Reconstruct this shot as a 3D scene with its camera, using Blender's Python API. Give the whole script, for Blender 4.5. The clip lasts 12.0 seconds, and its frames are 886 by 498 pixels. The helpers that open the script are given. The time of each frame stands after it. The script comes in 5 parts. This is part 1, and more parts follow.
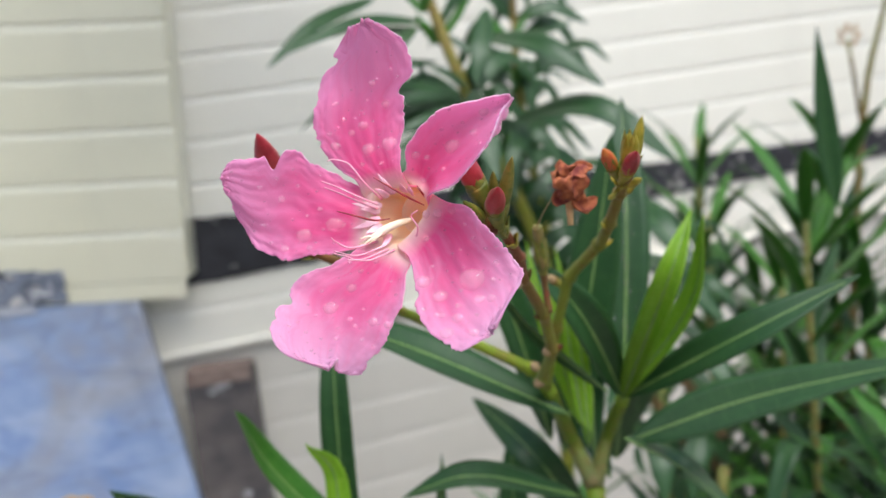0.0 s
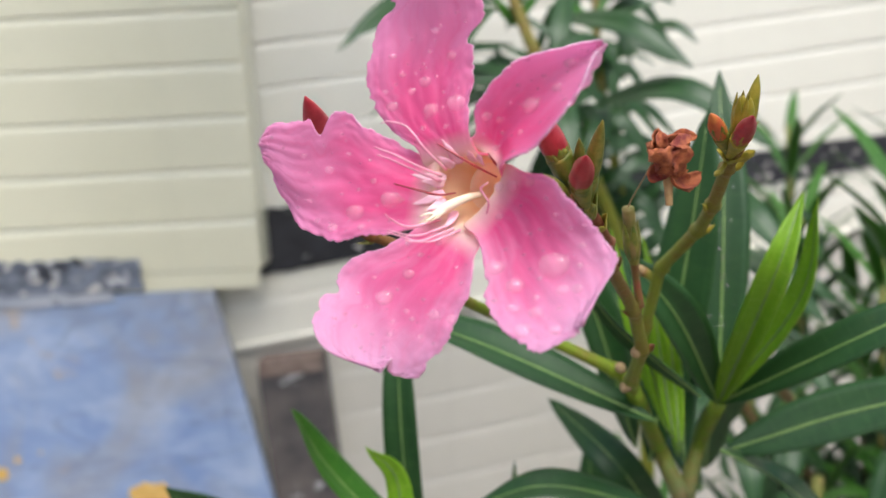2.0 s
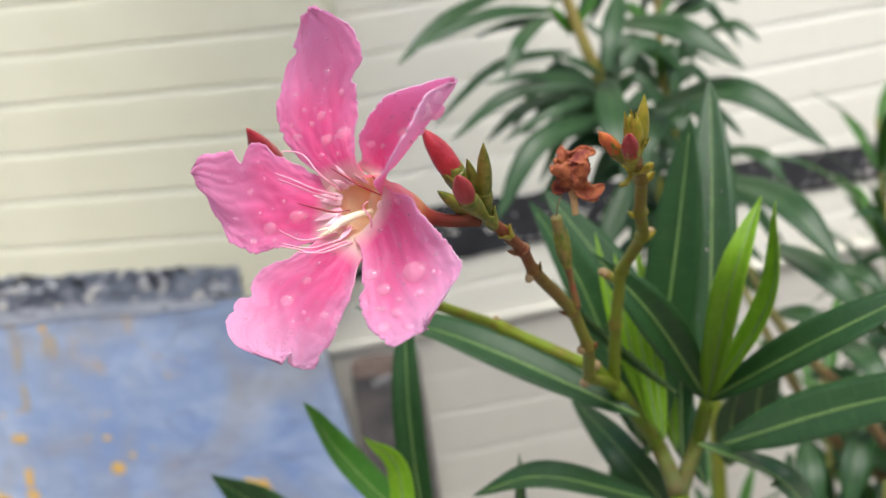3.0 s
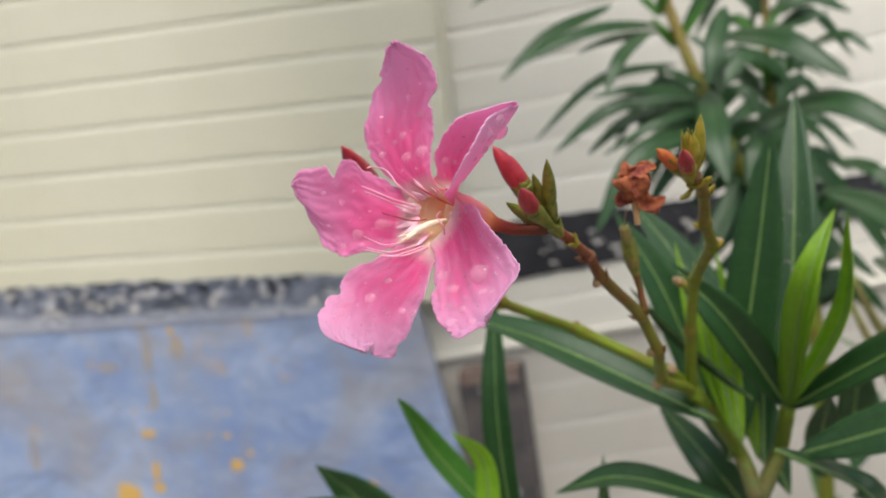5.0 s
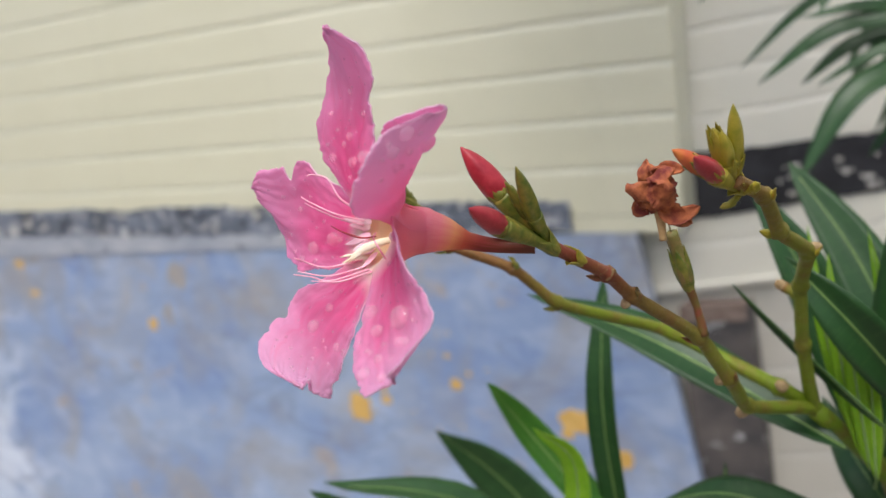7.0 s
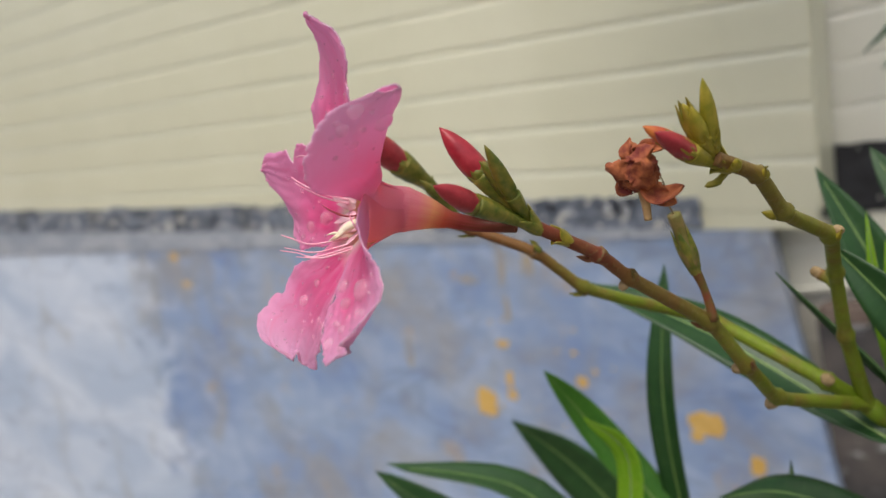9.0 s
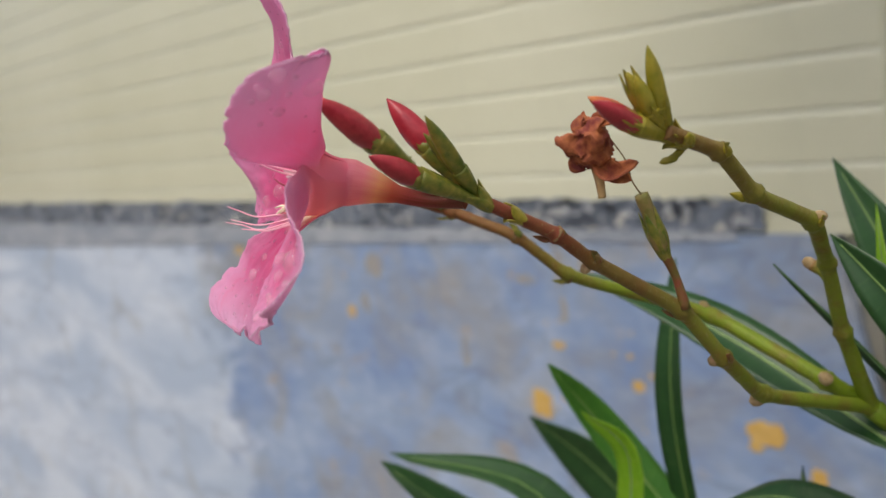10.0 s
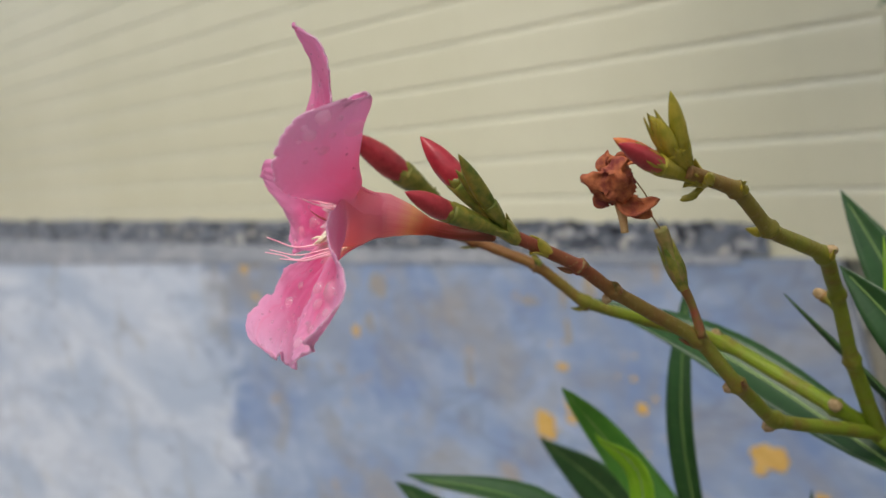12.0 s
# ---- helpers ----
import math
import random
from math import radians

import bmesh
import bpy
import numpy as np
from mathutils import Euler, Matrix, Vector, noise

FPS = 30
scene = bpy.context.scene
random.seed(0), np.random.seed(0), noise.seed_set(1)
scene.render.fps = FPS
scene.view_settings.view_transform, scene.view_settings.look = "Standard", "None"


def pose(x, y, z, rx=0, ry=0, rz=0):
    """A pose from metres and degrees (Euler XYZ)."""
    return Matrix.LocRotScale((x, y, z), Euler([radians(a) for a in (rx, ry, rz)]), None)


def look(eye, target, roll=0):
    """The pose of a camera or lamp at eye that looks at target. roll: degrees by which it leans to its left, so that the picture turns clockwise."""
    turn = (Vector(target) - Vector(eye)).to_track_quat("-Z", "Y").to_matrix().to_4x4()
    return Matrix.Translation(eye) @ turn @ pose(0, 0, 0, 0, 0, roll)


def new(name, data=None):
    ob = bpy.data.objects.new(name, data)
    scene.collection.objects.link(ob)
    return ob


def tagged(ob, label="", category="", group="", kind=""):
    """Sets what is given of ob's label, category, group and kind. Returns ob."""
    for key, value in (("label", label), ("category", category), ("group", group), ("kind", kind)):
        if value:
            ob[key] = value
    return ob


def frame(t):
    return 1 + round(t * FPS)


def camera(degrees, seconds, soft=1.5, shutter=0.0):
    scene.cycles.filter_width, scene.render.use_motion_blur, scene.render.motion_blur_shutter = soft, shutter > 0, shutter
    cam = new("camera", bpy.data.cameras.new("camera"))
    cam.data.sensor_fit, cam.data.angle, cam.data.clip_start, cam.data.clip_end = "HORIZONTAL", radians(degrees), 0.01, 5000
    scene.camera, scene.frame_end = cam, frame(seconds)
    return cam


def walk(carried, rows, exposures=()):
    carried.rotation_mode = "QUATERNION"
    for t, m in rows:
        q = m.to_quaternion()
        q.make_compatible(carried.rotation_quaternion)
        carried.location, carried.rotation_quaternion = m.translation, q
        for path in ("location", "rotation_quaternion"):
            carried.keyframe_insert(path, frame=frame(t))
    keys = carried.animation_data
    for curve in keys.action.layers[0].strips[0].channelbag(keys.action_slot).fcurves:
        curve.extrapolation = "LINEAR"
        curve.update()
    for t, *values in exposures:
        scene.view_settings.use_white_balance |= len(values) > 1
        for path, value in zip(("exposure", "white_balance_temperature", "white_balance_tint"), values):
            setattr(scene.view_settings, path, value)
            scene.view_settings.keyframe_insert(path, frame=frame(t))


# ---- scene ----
cam = camera(52.3, 12.0)
PATH = [
    (0, (-0.0132, -0.0212, 1.2316), (0.1402, 1.9471, 0.9122), -2.75),
    (0.5, (0.0011, -0.0060, 1.2256), (0.0595, 1.9635, 0.8827), -3.58),
    (1, (-0.0146, 0.0124, 1.2266), (0.0217, 1.9841, 0.8928), -3.07),
    (1.5, (-0.0015, 0.0052, 1.2322), (-0.0528, 1.9729, 0.8780), -3.90),
    (2, (-0.0113, 0.0056, 1.2251), (-0.0239, 1.9789, 0.8995), -2.94),
    (2.5, (0.0089, -0.0000, 1.2327), (-0.1481, 1.9665, 0.9036), -4.21),
    (3, (0.0292, -0.0139, 1.2271), (-0.2365, 1.9452, 0.9250), -4.98),
    (3.2, (0.0285, -0.0119, 1.2214), (-0.2706, 1.9469, 0.9500), -5.31),
    (4.8, (0.0423, -0.0349, 1.2240), (-0.4770, 1.8846, 1.0104), -4.93),
    (5, (0.0417, -0.0322, 1.2279), (-0.4697, 1.8845, 0.9737), -5.33),
    (5.5, (0.0327, -0.0062, 1.2274), (-0.4998, 1.9040, 0.9680), -6.22),
    (6, (0.0228, 0.0202, 1.2252), (-0.5215, 1.9295, 0.9839), -7.19),
    (6.5, (0.0592, 0.0215, 1.2384), (-0.6922, 1.8419, 0.8895), -6.17),
    (7, (0.0835, 0.0222, 1.2376), (-0.9555, 1.6871, 0.8520), -6.79),
    (7.5, (0.0942, 0.0274, 1.2326), (-1.0636, 1.6191, 0.8777), -7.07),
    (7.7, (0.0948, 0.0268, 1.2328), (-1.0764, 1.6098, 0.8828), -7.33),
    (9.5, (0.1173, 0.0448, 1.2280), (-1.2457, 1.4683, 0.8876), -7.73),
    (10, (0.1228, 0.0531, 1.2228), (-1.2929, 1.4278, 0.8972), -7.46),
    (10.5, (0.1272, 0.0529, 1.2253), (-1.3059, 1.4098, 0.9015), -7.84),
    (11, (0.1302, 0.0444, 1.2215), (-1.2995, 1.4099, 0.9194), -6.91),
    (11.5, (0.1258, 0.0394, 1.2202), (-1.2823, 1.4309, 0.9361), -6.44),
    (12, (0.1248, 0.0444, 1.2267), (-1.2946, 1.4248, 0.9443), -6.99),
]
walk(cam, [(t, look(eye, target, roll)) for t, eye, target, roll in PATH],
     exposures=[(0, 0.27, 5800, 10), (2.0, 0.29, 6000, 10), (3.2, 0.29, 6100, 10), (4.8, 0.02, 6200, 11), (7.0, 0.01, 6090, 11), (9.3, -0.22, 6380, 9), (12.0, -0.26, 6430, 8)])

# depth of field of a phone lens close to its subject
cam.data.dof.use_dof = True
cam.data.dof.focus_distance = 0.165
cam.data.dof.aperture_fstop = 18.0

# ---------------------------------------------------------------- light
world = bpy.data.worlds.new("sky")
scene.world = world
world.use_nodes = True
wn = world.node_tree
sky = wn.nodes.new("ShaderNodeTexSky")
sky.sky_type = "NISHITA"
sky.sun_disc = False
sky.sun_elevation = radians(61)
sky.sun_rotation = radians(165)
sky.air_density = 1.0
sky.dust_density = 6.0
wn.links.new(sky.outputs[0], wn.nodes["Background"].inputs[0])
wn.nodes["Background"].inputs[1].default_value = 0.15

sun = new("sun", bpy.data.lights.new("sun", "SUN"))
sun.data.energy = 1.5
sun.data.angle = radians(35)
sun.data.color = (1.0, 0.98, 0.94)
sun.matrix_world = look((0.30, -1.12, 2.1), (0, 0, 0))
sun["category"] = "light"


# ---------------------------------------------------------------- materials
def material(name, rough=0.5, spec=0.5):
    m = bpy.data.materials.new(name)
    m.use_nodes = True
    n = m.node_tree
    b = n.nodes["Principled BSDF"]
    b.inputs["Roughness"].default_value = rough
    b.inputs["Specular IOR Level"].default_value = spec
    return m, n, b


def node(n, kind, **values):
    x = n.nodes.new(kind)
    for k, v in values.items():
        x.inputs[k.replace("_", " ")].default_value = v
    return x


def coords(n, scale=(1, 1, 1), out="Object", turn=(0, 0, 0)):
    t = n.nodes.new("ShaderNodeTexCoord")
    m = node(n, "ShaderNodeMapping", Scale=scale, Rotation=turn)
    n.links.new(t.outputs[out], m.inputs[0])
    return m.outputs[0]


def noise_of(n, where, scale, detail=4.0, rough=0.55, distortion=0.0):
    x = node(n, "ShaderNodeTexNoise", Scale=scale, Detail=detail, Roughness=rough, Distortion=distortion)
    n.links.new(where, x.inputs["Vector"])
    return x.outputs["Fac"]


def ramp(n, fac, *stops):
    r = n.nodes.new("ShaderNodeValToRGB")
    e = r.color_ramp.elements
    while len(e) < len(stops):
        e.new(0.5)
    for k, (p, c) in zip(e, stops):
        k.position = p
        k.color = (*c, 1) if len(c) == 3 else c
    n.links.new(fac, r.inputs[0])
    return r.outputs[0]


def grey(v):
    return (v, v, v)


def mix(n, fac, a, b, blend="MIX"):
    x = n.nodes.new("ShaderNodeMix")
    x.data_type = "RGBA"
    x.blend_type = blend
    for sock, v in ((x.inputs["Factor"], fac), (x.inputs[6], a), (x.inputs[7], b)):
        if hasattr(v, "links"):
            n.links.new(v, sock)
        elif isinstance(v, tuple):
            sock.default_value = (*v, 1)
        else:
            sock.default_value = v
    return x.outputs[2]


def bump(n, b, height, strength=0.3, distance=0.001):
    x = node(n, "ShaderNodeBump", Strength=strength, Distance=distance)
    n.links.new(height, x.inputs["Height"])
    n.links.new(x.outputs[0], b.inputs["Normal"])


def uv_channel(n, axis):
    t = n.nodes.new("ShaderNodeTexCoord")
    s = n.nodes.new("ShaderNodeSeparateXYZ")
    n.links.new(t.outputs["UV"], s.inputs[0])
    return s.outputs[axis]


def siding_material(name, light, dark, rough, spec=0.5):
    m, n, b = material(name, rough, spec)
    w = coords(n)
    big = noise_of(n, w, 2.2, 5, 0.6)
    streak = noise_of(n, coords(n, (9, 9, 1.2)), 2.0, 5, 0.6)
    c = mix(n, ramp(n, big, (0.35, grey(0)), (0.7, grey(1))), dark, light)
    c = mix(n, ramp(n, streak, (0.55, grey(0)), (0.8, grey(0.25))), c, tuple(0.72 * v for v in dark))
    fine = noise_of(n, w, 160, 3)
    c = mix(n, ramp(n, fine, (0.66, grey(0)), (0.72, grey(0.3))), c, (0.35, 0.32, 0.26))
    info = n.nodes.new("ShaderNodeObjectInfo")
    c = mix(n, ramp(n, info.outputs["Random"], (0, grey(0)), (1, grey(0.12))), c, tuple(0.8 * v for v in light))
    n.links.new(c, b.inputs["Base Color"])
    b.inputs["Coat Weight"].default_value = 0.8
    b.inputs["Coat Roughness"].default_value = 0.28
    n.links.new(ramp(n, big, (0.2, grey(rough - 0.08)), (0.8, grey(rough + 0.12))), b.inputs["Roughness"])
    bump(n, b, noise_of(n, w, 40, 4), 0.12, 0.001)
    return m


CREAM = siding_material("cream_siding", (0.79, 0.77, 0.57), (0.72, 0.70, 0.495), 0.30, 1.0)
WHITE = siding_material("white_siding", (0.83, 0.81, 0.69), (0.75, 0.73, 0.61), 0.45)
# darker off-white, used for the lower slats only
LOWER_SIDING = siding_material("lower_siding", (0.63, 0.605, 0.52), (0.53, 0.51, 0.43), 0.55)


def chipped_material(name, base, chip, shade, amount, scale):
    """Old dark coating with chips broken out of it."""
    m, n, b = material(name, 0.6)
    w = coords(n, (1, 1, 1.6))
    a = noise_of(n, w, scale, 6, 0.65, 0.6)
    c = mix(n, ramp(n, noise_of(n, w, scale * 0.3, 4), (0.4, grey(0)), (0.62, grey(1))), base, shade)
    chips = ramp(n, a, (amount, grey(0)), (amount + 0.025, grey(1)))
    c = mix(n, chips, c, chip)
    n.links.new(c, b.inputs["Base Color"])
    bump(n, b, a, 0.5, 0.002)
    return m


BITUMEN = chipped_material("black_coating", (0.012, 0.012, 0.014), (0.66, 0.64, 0.58), (0.026, 0.026, 0.03), 0.665, 60)
TAPE = chipped_material("grey_coating", (0.055, 0.064, 0.082), (0.56, 0.57, 0.58), (0.21, 0.24, 0.29), 0.57, 44)
UNDERCOAT = chipped_material("pale_grey_coating", (0.30, 0.33, 0.38), (0.13, 0.145, 0.17), (0.42, 0.44, 0.47), 0.60, 26)


def board_material():
    """Old brushed paint: blues in large patches with pale strokes, bare grey and rust-stained places, bleached almost white past a seam."""
    m, n, b = material("faded_blue_paint", 0.55)
    big = noise_of(n, coords(n, (1, 1, 1.3)), 3.4, 6, 0.6, 0.5)
    brush = noise_of(n, coords(n, (1.2, 1, 4)), 7, 6, 0.65, 0.5)
    strokes = noise_of(n, coords(n, (1.0, 1, 1.7), turn=(0, 0.25, 0)), 5.5, 6, 0.62, 1.0)
    c = mix(n, ramp(n, big, (0.38, grey(0)), (0.62, grey(1))), (0.205, 0.295, 0.50), (0.31, 0.40, 0.56))
    c = mix(n, ramp(n, strokes, (0.48, grey(0)), (0.66, grey(0.7))), c, (0.45, 0.53, 0.66))
    c = mix(n, ramp(n, brush, (0.52, grey(0)), (0.74, grey(0.40))), c, (0.47, 0.55, 0.67))
    worn = noise_of(n, coords(n, (1.4, 1, 1.2)), 4.2, 6, 0.62, 0.8)
    c = mix(n, ramp(n, worn, (0.44, grey(0)), (0.64, grey(0.75))), c, (0.33, 0.32, 0.30))
    rust = noise_of(n, coords(n, (1.3, 1, 1.0)), 10, 6, 0.68, 0.5)
    c = mix(n, ramp(n, rust, (0.60, grey(0)), (0.70, grey(0.55))), c, (0.52, 0.37, 0.18))
    where = n.nodes.new("ShaderNodeSeparateXYZ")
    n.links.new(coords(n, (-0.25, 1, 1)), where.inputs[0])
    ragged = n.nodes.new("ShaderNodeMath")
    ragged.operation = "MULTIPLY_ADD"
    n.links.new(strokes, ragged.inputs[0])
    ragged.inputs[1].default_value = 0.16
    n.links.new(where.outputs[0], ragged.inputs[2])
    bleached = ramp(n, ragged.outputs[0], (0.52, grey(0)), (0.545, grey(1)))
    clouds = noise_of(n, coords(n, (0.55, 1, 1.5)), 3.6, 4, 0.5, 0.8)
    pale = mix(n, ramp(n, clouds, (0.40, grey(0)), (0.62, grey(1))), (0.45, 0.535, 0.66), (0.66, 0.72, 0.81))
    pale = mix(n, ramp(n, worn, (0.54, grey(0)), (0.68, grey(0.5))), pale, (0.38, 0.38, 0.36))
    c = mix(n, bleached, c, pale)
    scuff = noise_of(n, coords(n, (0.8, 1, 1.5)), 26, 5, 0.7, 0.4)
    c = mix(n, ramp(n, scuff, (0.52, grey(0)), (0.68, grey(0.28))), c, (0.52, 0.58, 0.68))
    crack = noise_of(n, coords(n, (0.7, 1, 2.6)), 3.1, 3, 0.5, 1.2)
    c = mix(n, ramp(n, crack, (0.487, grey(0)), (0.5, grey(0.45)), (0.513, grey(0))), c, (0.17, 0.21, 0.29))
    n.links.new(c, b.inputs["Base Color"])
    bump(n, b, brush, 0.3, 0.002)
    return m


BLUE = board_material()


def simple(name, a, c, scale, rough=0.6, strength=0.3, distance=0.0005, detail=5):
    m, n, b = material(name, rough)
    w = coords(n)
    f = noise_of(n, w, scale, detail, 0.6)
    n.links.new(ramp(n, f, (0.35, a), (0.65, c)), b.inputs["Base Color"])
    bump(n, b, f, strength, distance)
    return m


RUST = simple("rust_yellow", (0.60, 0.36, 0.08), (0.70, 0.47, 0.15), 60, 0.8)
STAIN = simple("tan_rust", (0.31, 0.33, 0.37), (0.43, 0.36, 0.25), 34, 0.8)
POST = chipped_material("weathered_post", (0.060, 0.056, 0.056), (0.45, 0.45, 0.44), (0.13, 0.112, 0.10), 0.62, 36)
WORN_WOOD = simple("worn_wood", (0.15, 0.105, 0.08), (0.24, 0.185, 0.15), 45, 0.8)
SOIL = simple("soil", (0.17, 0.15, 0.12), (0.27, 0.24, 0.20), 14, 0.9, 0.6, 0.01)
PLASTER = simple("grey_plaster", (0.42, 0.41, 0.38), (0.5, 0.49, 0.46), 9, 0.8)


def thin_tissue(n, b, colour, amount):
    """Lets part of the light through, as leaves and petals do."""
    t = n.nodes.new("ShaderNodeBsdfTranslucent")
    s = n.nodes.new("ShaderNodeMixShader")
    s.inputs[0].default_value = amount
    n.links.new(colour, t.inputs[0])
    n.links.new(colour, b.inputs["Base Color"])
    n.links.new(b.outputs[0], s.inputs[1])
    n.links.new(t.outputs[0], s.inputs[2])
    n.links.new(s.outputs[0], n.nodes["Material Output"].inputs[0])


def petal_material(name, deep, mid, pale, base):
    """Wet petal tissue; base: colour stops of the claw, then deep, mid and pale along the blade, streaked lengthwise."""
    m, n, b = material(name, 0.40, 0.35)
    u, v = uv_channel(n, 0), uv_channel(n, 1)
    veins = noise_of(n, coords(n, (3, 40, 1), "UV"), 1.6, 5, 0.65, 0.5)
    streaks = noise_of(n, coords(n, (2.0, 11, 1), "UV"), 1.5, 4, 0.6, 0.6)
    soft = noise_of(n, coords(n, (2.6, 3, 1), "UV"), 1.9, 4, 0.55, 0.4)
    crinkle = noise_of(n, coords(n), 900, 4, 0.6, 0.3)
    c = ramp(n, u, *base, (0.33, deep), (0.58, mid), (0.86, pale), (1.0, pale))
    edge = n.nodes.new("ShaderNodeMath")
    edge.operation = "ABSOLUTE"
    shift = node(n, "ShaderNodeMath")
    shift.operation = "SUBTRACT"
    shift.inputs[1].default_value = 0.5
    n.links.new(v, shift.inputs[0])
    n.links.new(shift.outputs[0], edge.inputs[0])
    blade = ramp(n, u, (0.24, grey(0)), (0.36, grey(1)))
    margin = mix(n, 1.0, ramp(n, edge.outputs[0], (0.26, grey(0)), (0.5, grey(0.70))), blade, "MULTIPLY")
    c = mix(n, margin, c, pale)
    c = mix(n, mix(n, 1.0, ramp(n, soft, (0.46, grey(0)), (0.74, grey(0.40))), blade, "MULTIPLY"), c, pale)
    c = mix(n, mix(n, 1.0, ramp(n, streaks, (0.50, grey(0)), (0.78, grey(0.26))), blade, "MULTIPLY"), c, pale)
    c = mix(n, mix(n, 1.0, ramp(n, streaks, (0.26, grey(0.22)), (0.46, grey(0))), blade, "MULTIPLY"), c, deep)
    c = mix(n, ramp(n, veins, (0.50, grey(0)), (0.76, grey(0.14))), c, deep)
    thin_tissue(n, b, c, 0.58)
    height = mix(n, 0.45, veins, crinkle)
    bump(n, b, height, 0.28, 0.0003)
    n.links.new(ramp(n, crinkle, (0.35, grey(0.30)), (0.65, grey(0.50))), b.inputs["Roughness"])
    return m


DEEP, ROSE, PALE = (0.93, 0.13, 0.38), (0.94, 0.215, 0.48), (0.95, 0.45, 0.71)
CLAW = ((0.0, (0.98, 0.85, 0.42)), (0.13, (0.98, 0.90, 0.56)), (0.20, (0.97, 0.90, 0.74)), (0.26, (0.96, 0.64, 0.68)))
BACK = ((0.0, (0.95, 0.34, 0.46)), (0.13, (0.95, 0.34, 0.48)), (0.20, (0.94, 0.34, 0.50)), (0.25, (0.94, 0.34, 0.52)))
PETAL = petal_material("petal_pink", DEEP, ROSE, PALE, CLAW)
PETAL_PALE = petal_material("petal_pale_pink", DEEP, (0.94, 0.255, 0.52), (0.95, 0.58, 0.81), CLAW)
PETAL_RIM = petal_material("petal_edge", (0.95, 0.42, 0.60), (0.96, 0.58, 0.74), (0.97, 0.74, 0.86), BACK)
PETAL_BACK = petal_material("petal_outer_side", (0.95, 0.38, 0.58), (0.95, 0.46, 0.66), (0.96, 0.60, 0.78), BACK)


def leaf_material(name, dark, light, rib, tissue):
    m, n, b = material(name, 0.38, 0.42)
    v = uv_channel(n, 1)
    f = noise_of(n, coords(n, (3, 1.2, 1), "UV"), 2.5, 5, 0.6)
    side = noise_of(n, coords(n, (42, 1.5, 1), "UV"), 1.5, 2, 0.5)
    c = ramp(n, f, (0.3, dark), (0.7, light))
    c = mix(n, ramp(n, side, (0.5, grey(0)), (0.7, grey(0.22))), c, rib)
    c = mix(n, ramp(n, v, (0.455, grey(0)), (0.49, grey(0.8)), (0.51, grey(0.8)), (0.545, grey(0))), c, rib)
    c = mix(n, ramp(n, v, (0.0, grey(0.6)), (0.03, grey(0)), (0.97, grey(0)), (1.0, grey(0.6))), c, rib)
    info = n.nodes.new("ShaderNodeObjectInfo")
    c = mix(n, ramp(n, info.outputs["Random"], (0, grey(0)), (1, grey(0.35))), c, dark)
    thin_tissue(n, b, c, tissue)
    bump(n, b, side, 0.15, 0.0004)
    return m


LEAF = leaf_material("leaf_green", (0.018, 0.060, 0.016), (0.032, 0.094, 0.024), (0.075, 0.15, 0.045), 0.14)
LEAF_YOUNG = leaf_material("leaf_young_green", (0.19, 0.40, 0.014), (0.33, 0.56, 0.030), (0.50, 0.66, 0.12), 0.45)
LEAF_MID = leaf_material("leaf_fresh_green", (0.040, 0.145, 0.014), (0.070, 0.21, 0.022), (0.14, 0.28, 0.05), 0.22)
RIB = simple("leaf_rib", (0.15, 0.25, 0.06), (0.21, 0.32, 0.09), 300, 0.4)


def stem_material(name, *stops):
    """Colour along the stem by its UV, with lenticels and dust."""
    m, n, b = material(name, 0.5, 0.25)
    c = ramp(n, uv_channel(n, 0), *stops)
    f = noise_of(n, coords(n), 900, 4, 0.6)
    g = noise_of(n, coords(n), 150, 5, 0.65)
    c = mix(n, ramp(n, g, (0.46, grey(0)), (0.66, grey(0.55))), c, (0.19, 0.085, 0.03))
    c = mix(n, ramp(n, f, (0.58, grey(0)), (0.70, grey(0.4))), c, (0.30, 0.25, 0.10))
    ring = noise_of(n, coords(n, (60, 2, 1), "UV"), 1.0, 4, 0.7)
    c = mix(n, ramp(n, ring, (0.52, grey(0)), (0.75, grey(0.30))), c, (0.09, 0.075, 0.02))
    n.links.new(c, b.inputs["Base Color"])
    bump(n, b, f, 0.5, 0.0005)
    return m


RED_S = (0.22, 0.058, 0.028)
STEM = stem_material("stem_green", (0, (0.12, 0.13, 0.045)), (0.6, (0.13, 0.21, 0.012)), (1, (0.145, 0.225, 0.013)))
STEM_RED = stem_material("stem_reddening", (0, (0.18, 0.25, 0.018)), (0.45, (0.18, 0.19, 0.023)), (0.62, (0.18, 0.12, 0.028)), (0.80, (0.19, 0.052, 0.026)), (1, (0.20, 0.05, 0.026)))
STEM_PALE = stem_material("stem_bright", (0, (0.17, 0.26, 0.012)), (0.45, (0.17, 0.22, 0.016)), (0.62, (0.20, 0.12, 0.03)), (1, RED_S))
STEM_OLIVE = stem_material("stem_olive", (0, (0.18, 0.25, 0.017)), (0.55, (0.20, 0.21, 0.027)), (0.85, (0.21, 0.155, 0.034)), (1, (0.22, 0.11, 0.035)))
WOODY = stem_material("stem_woody", (0, (0.14, 0.10, 0.05)), (0.6, (0.20, 0.16, 0.06)), (1, (0.22, 0.24, 0.06)))
SCAR = simple("scar_brown", (0.24, 0.16, 0.065), (0.40, 0.29, 0.15), 700, 0.8)
NODE_BARK = simple("node_bark", (0.13, 0.075, 0.028), (0.22, 0.14, 0.05), 600, 0.7)
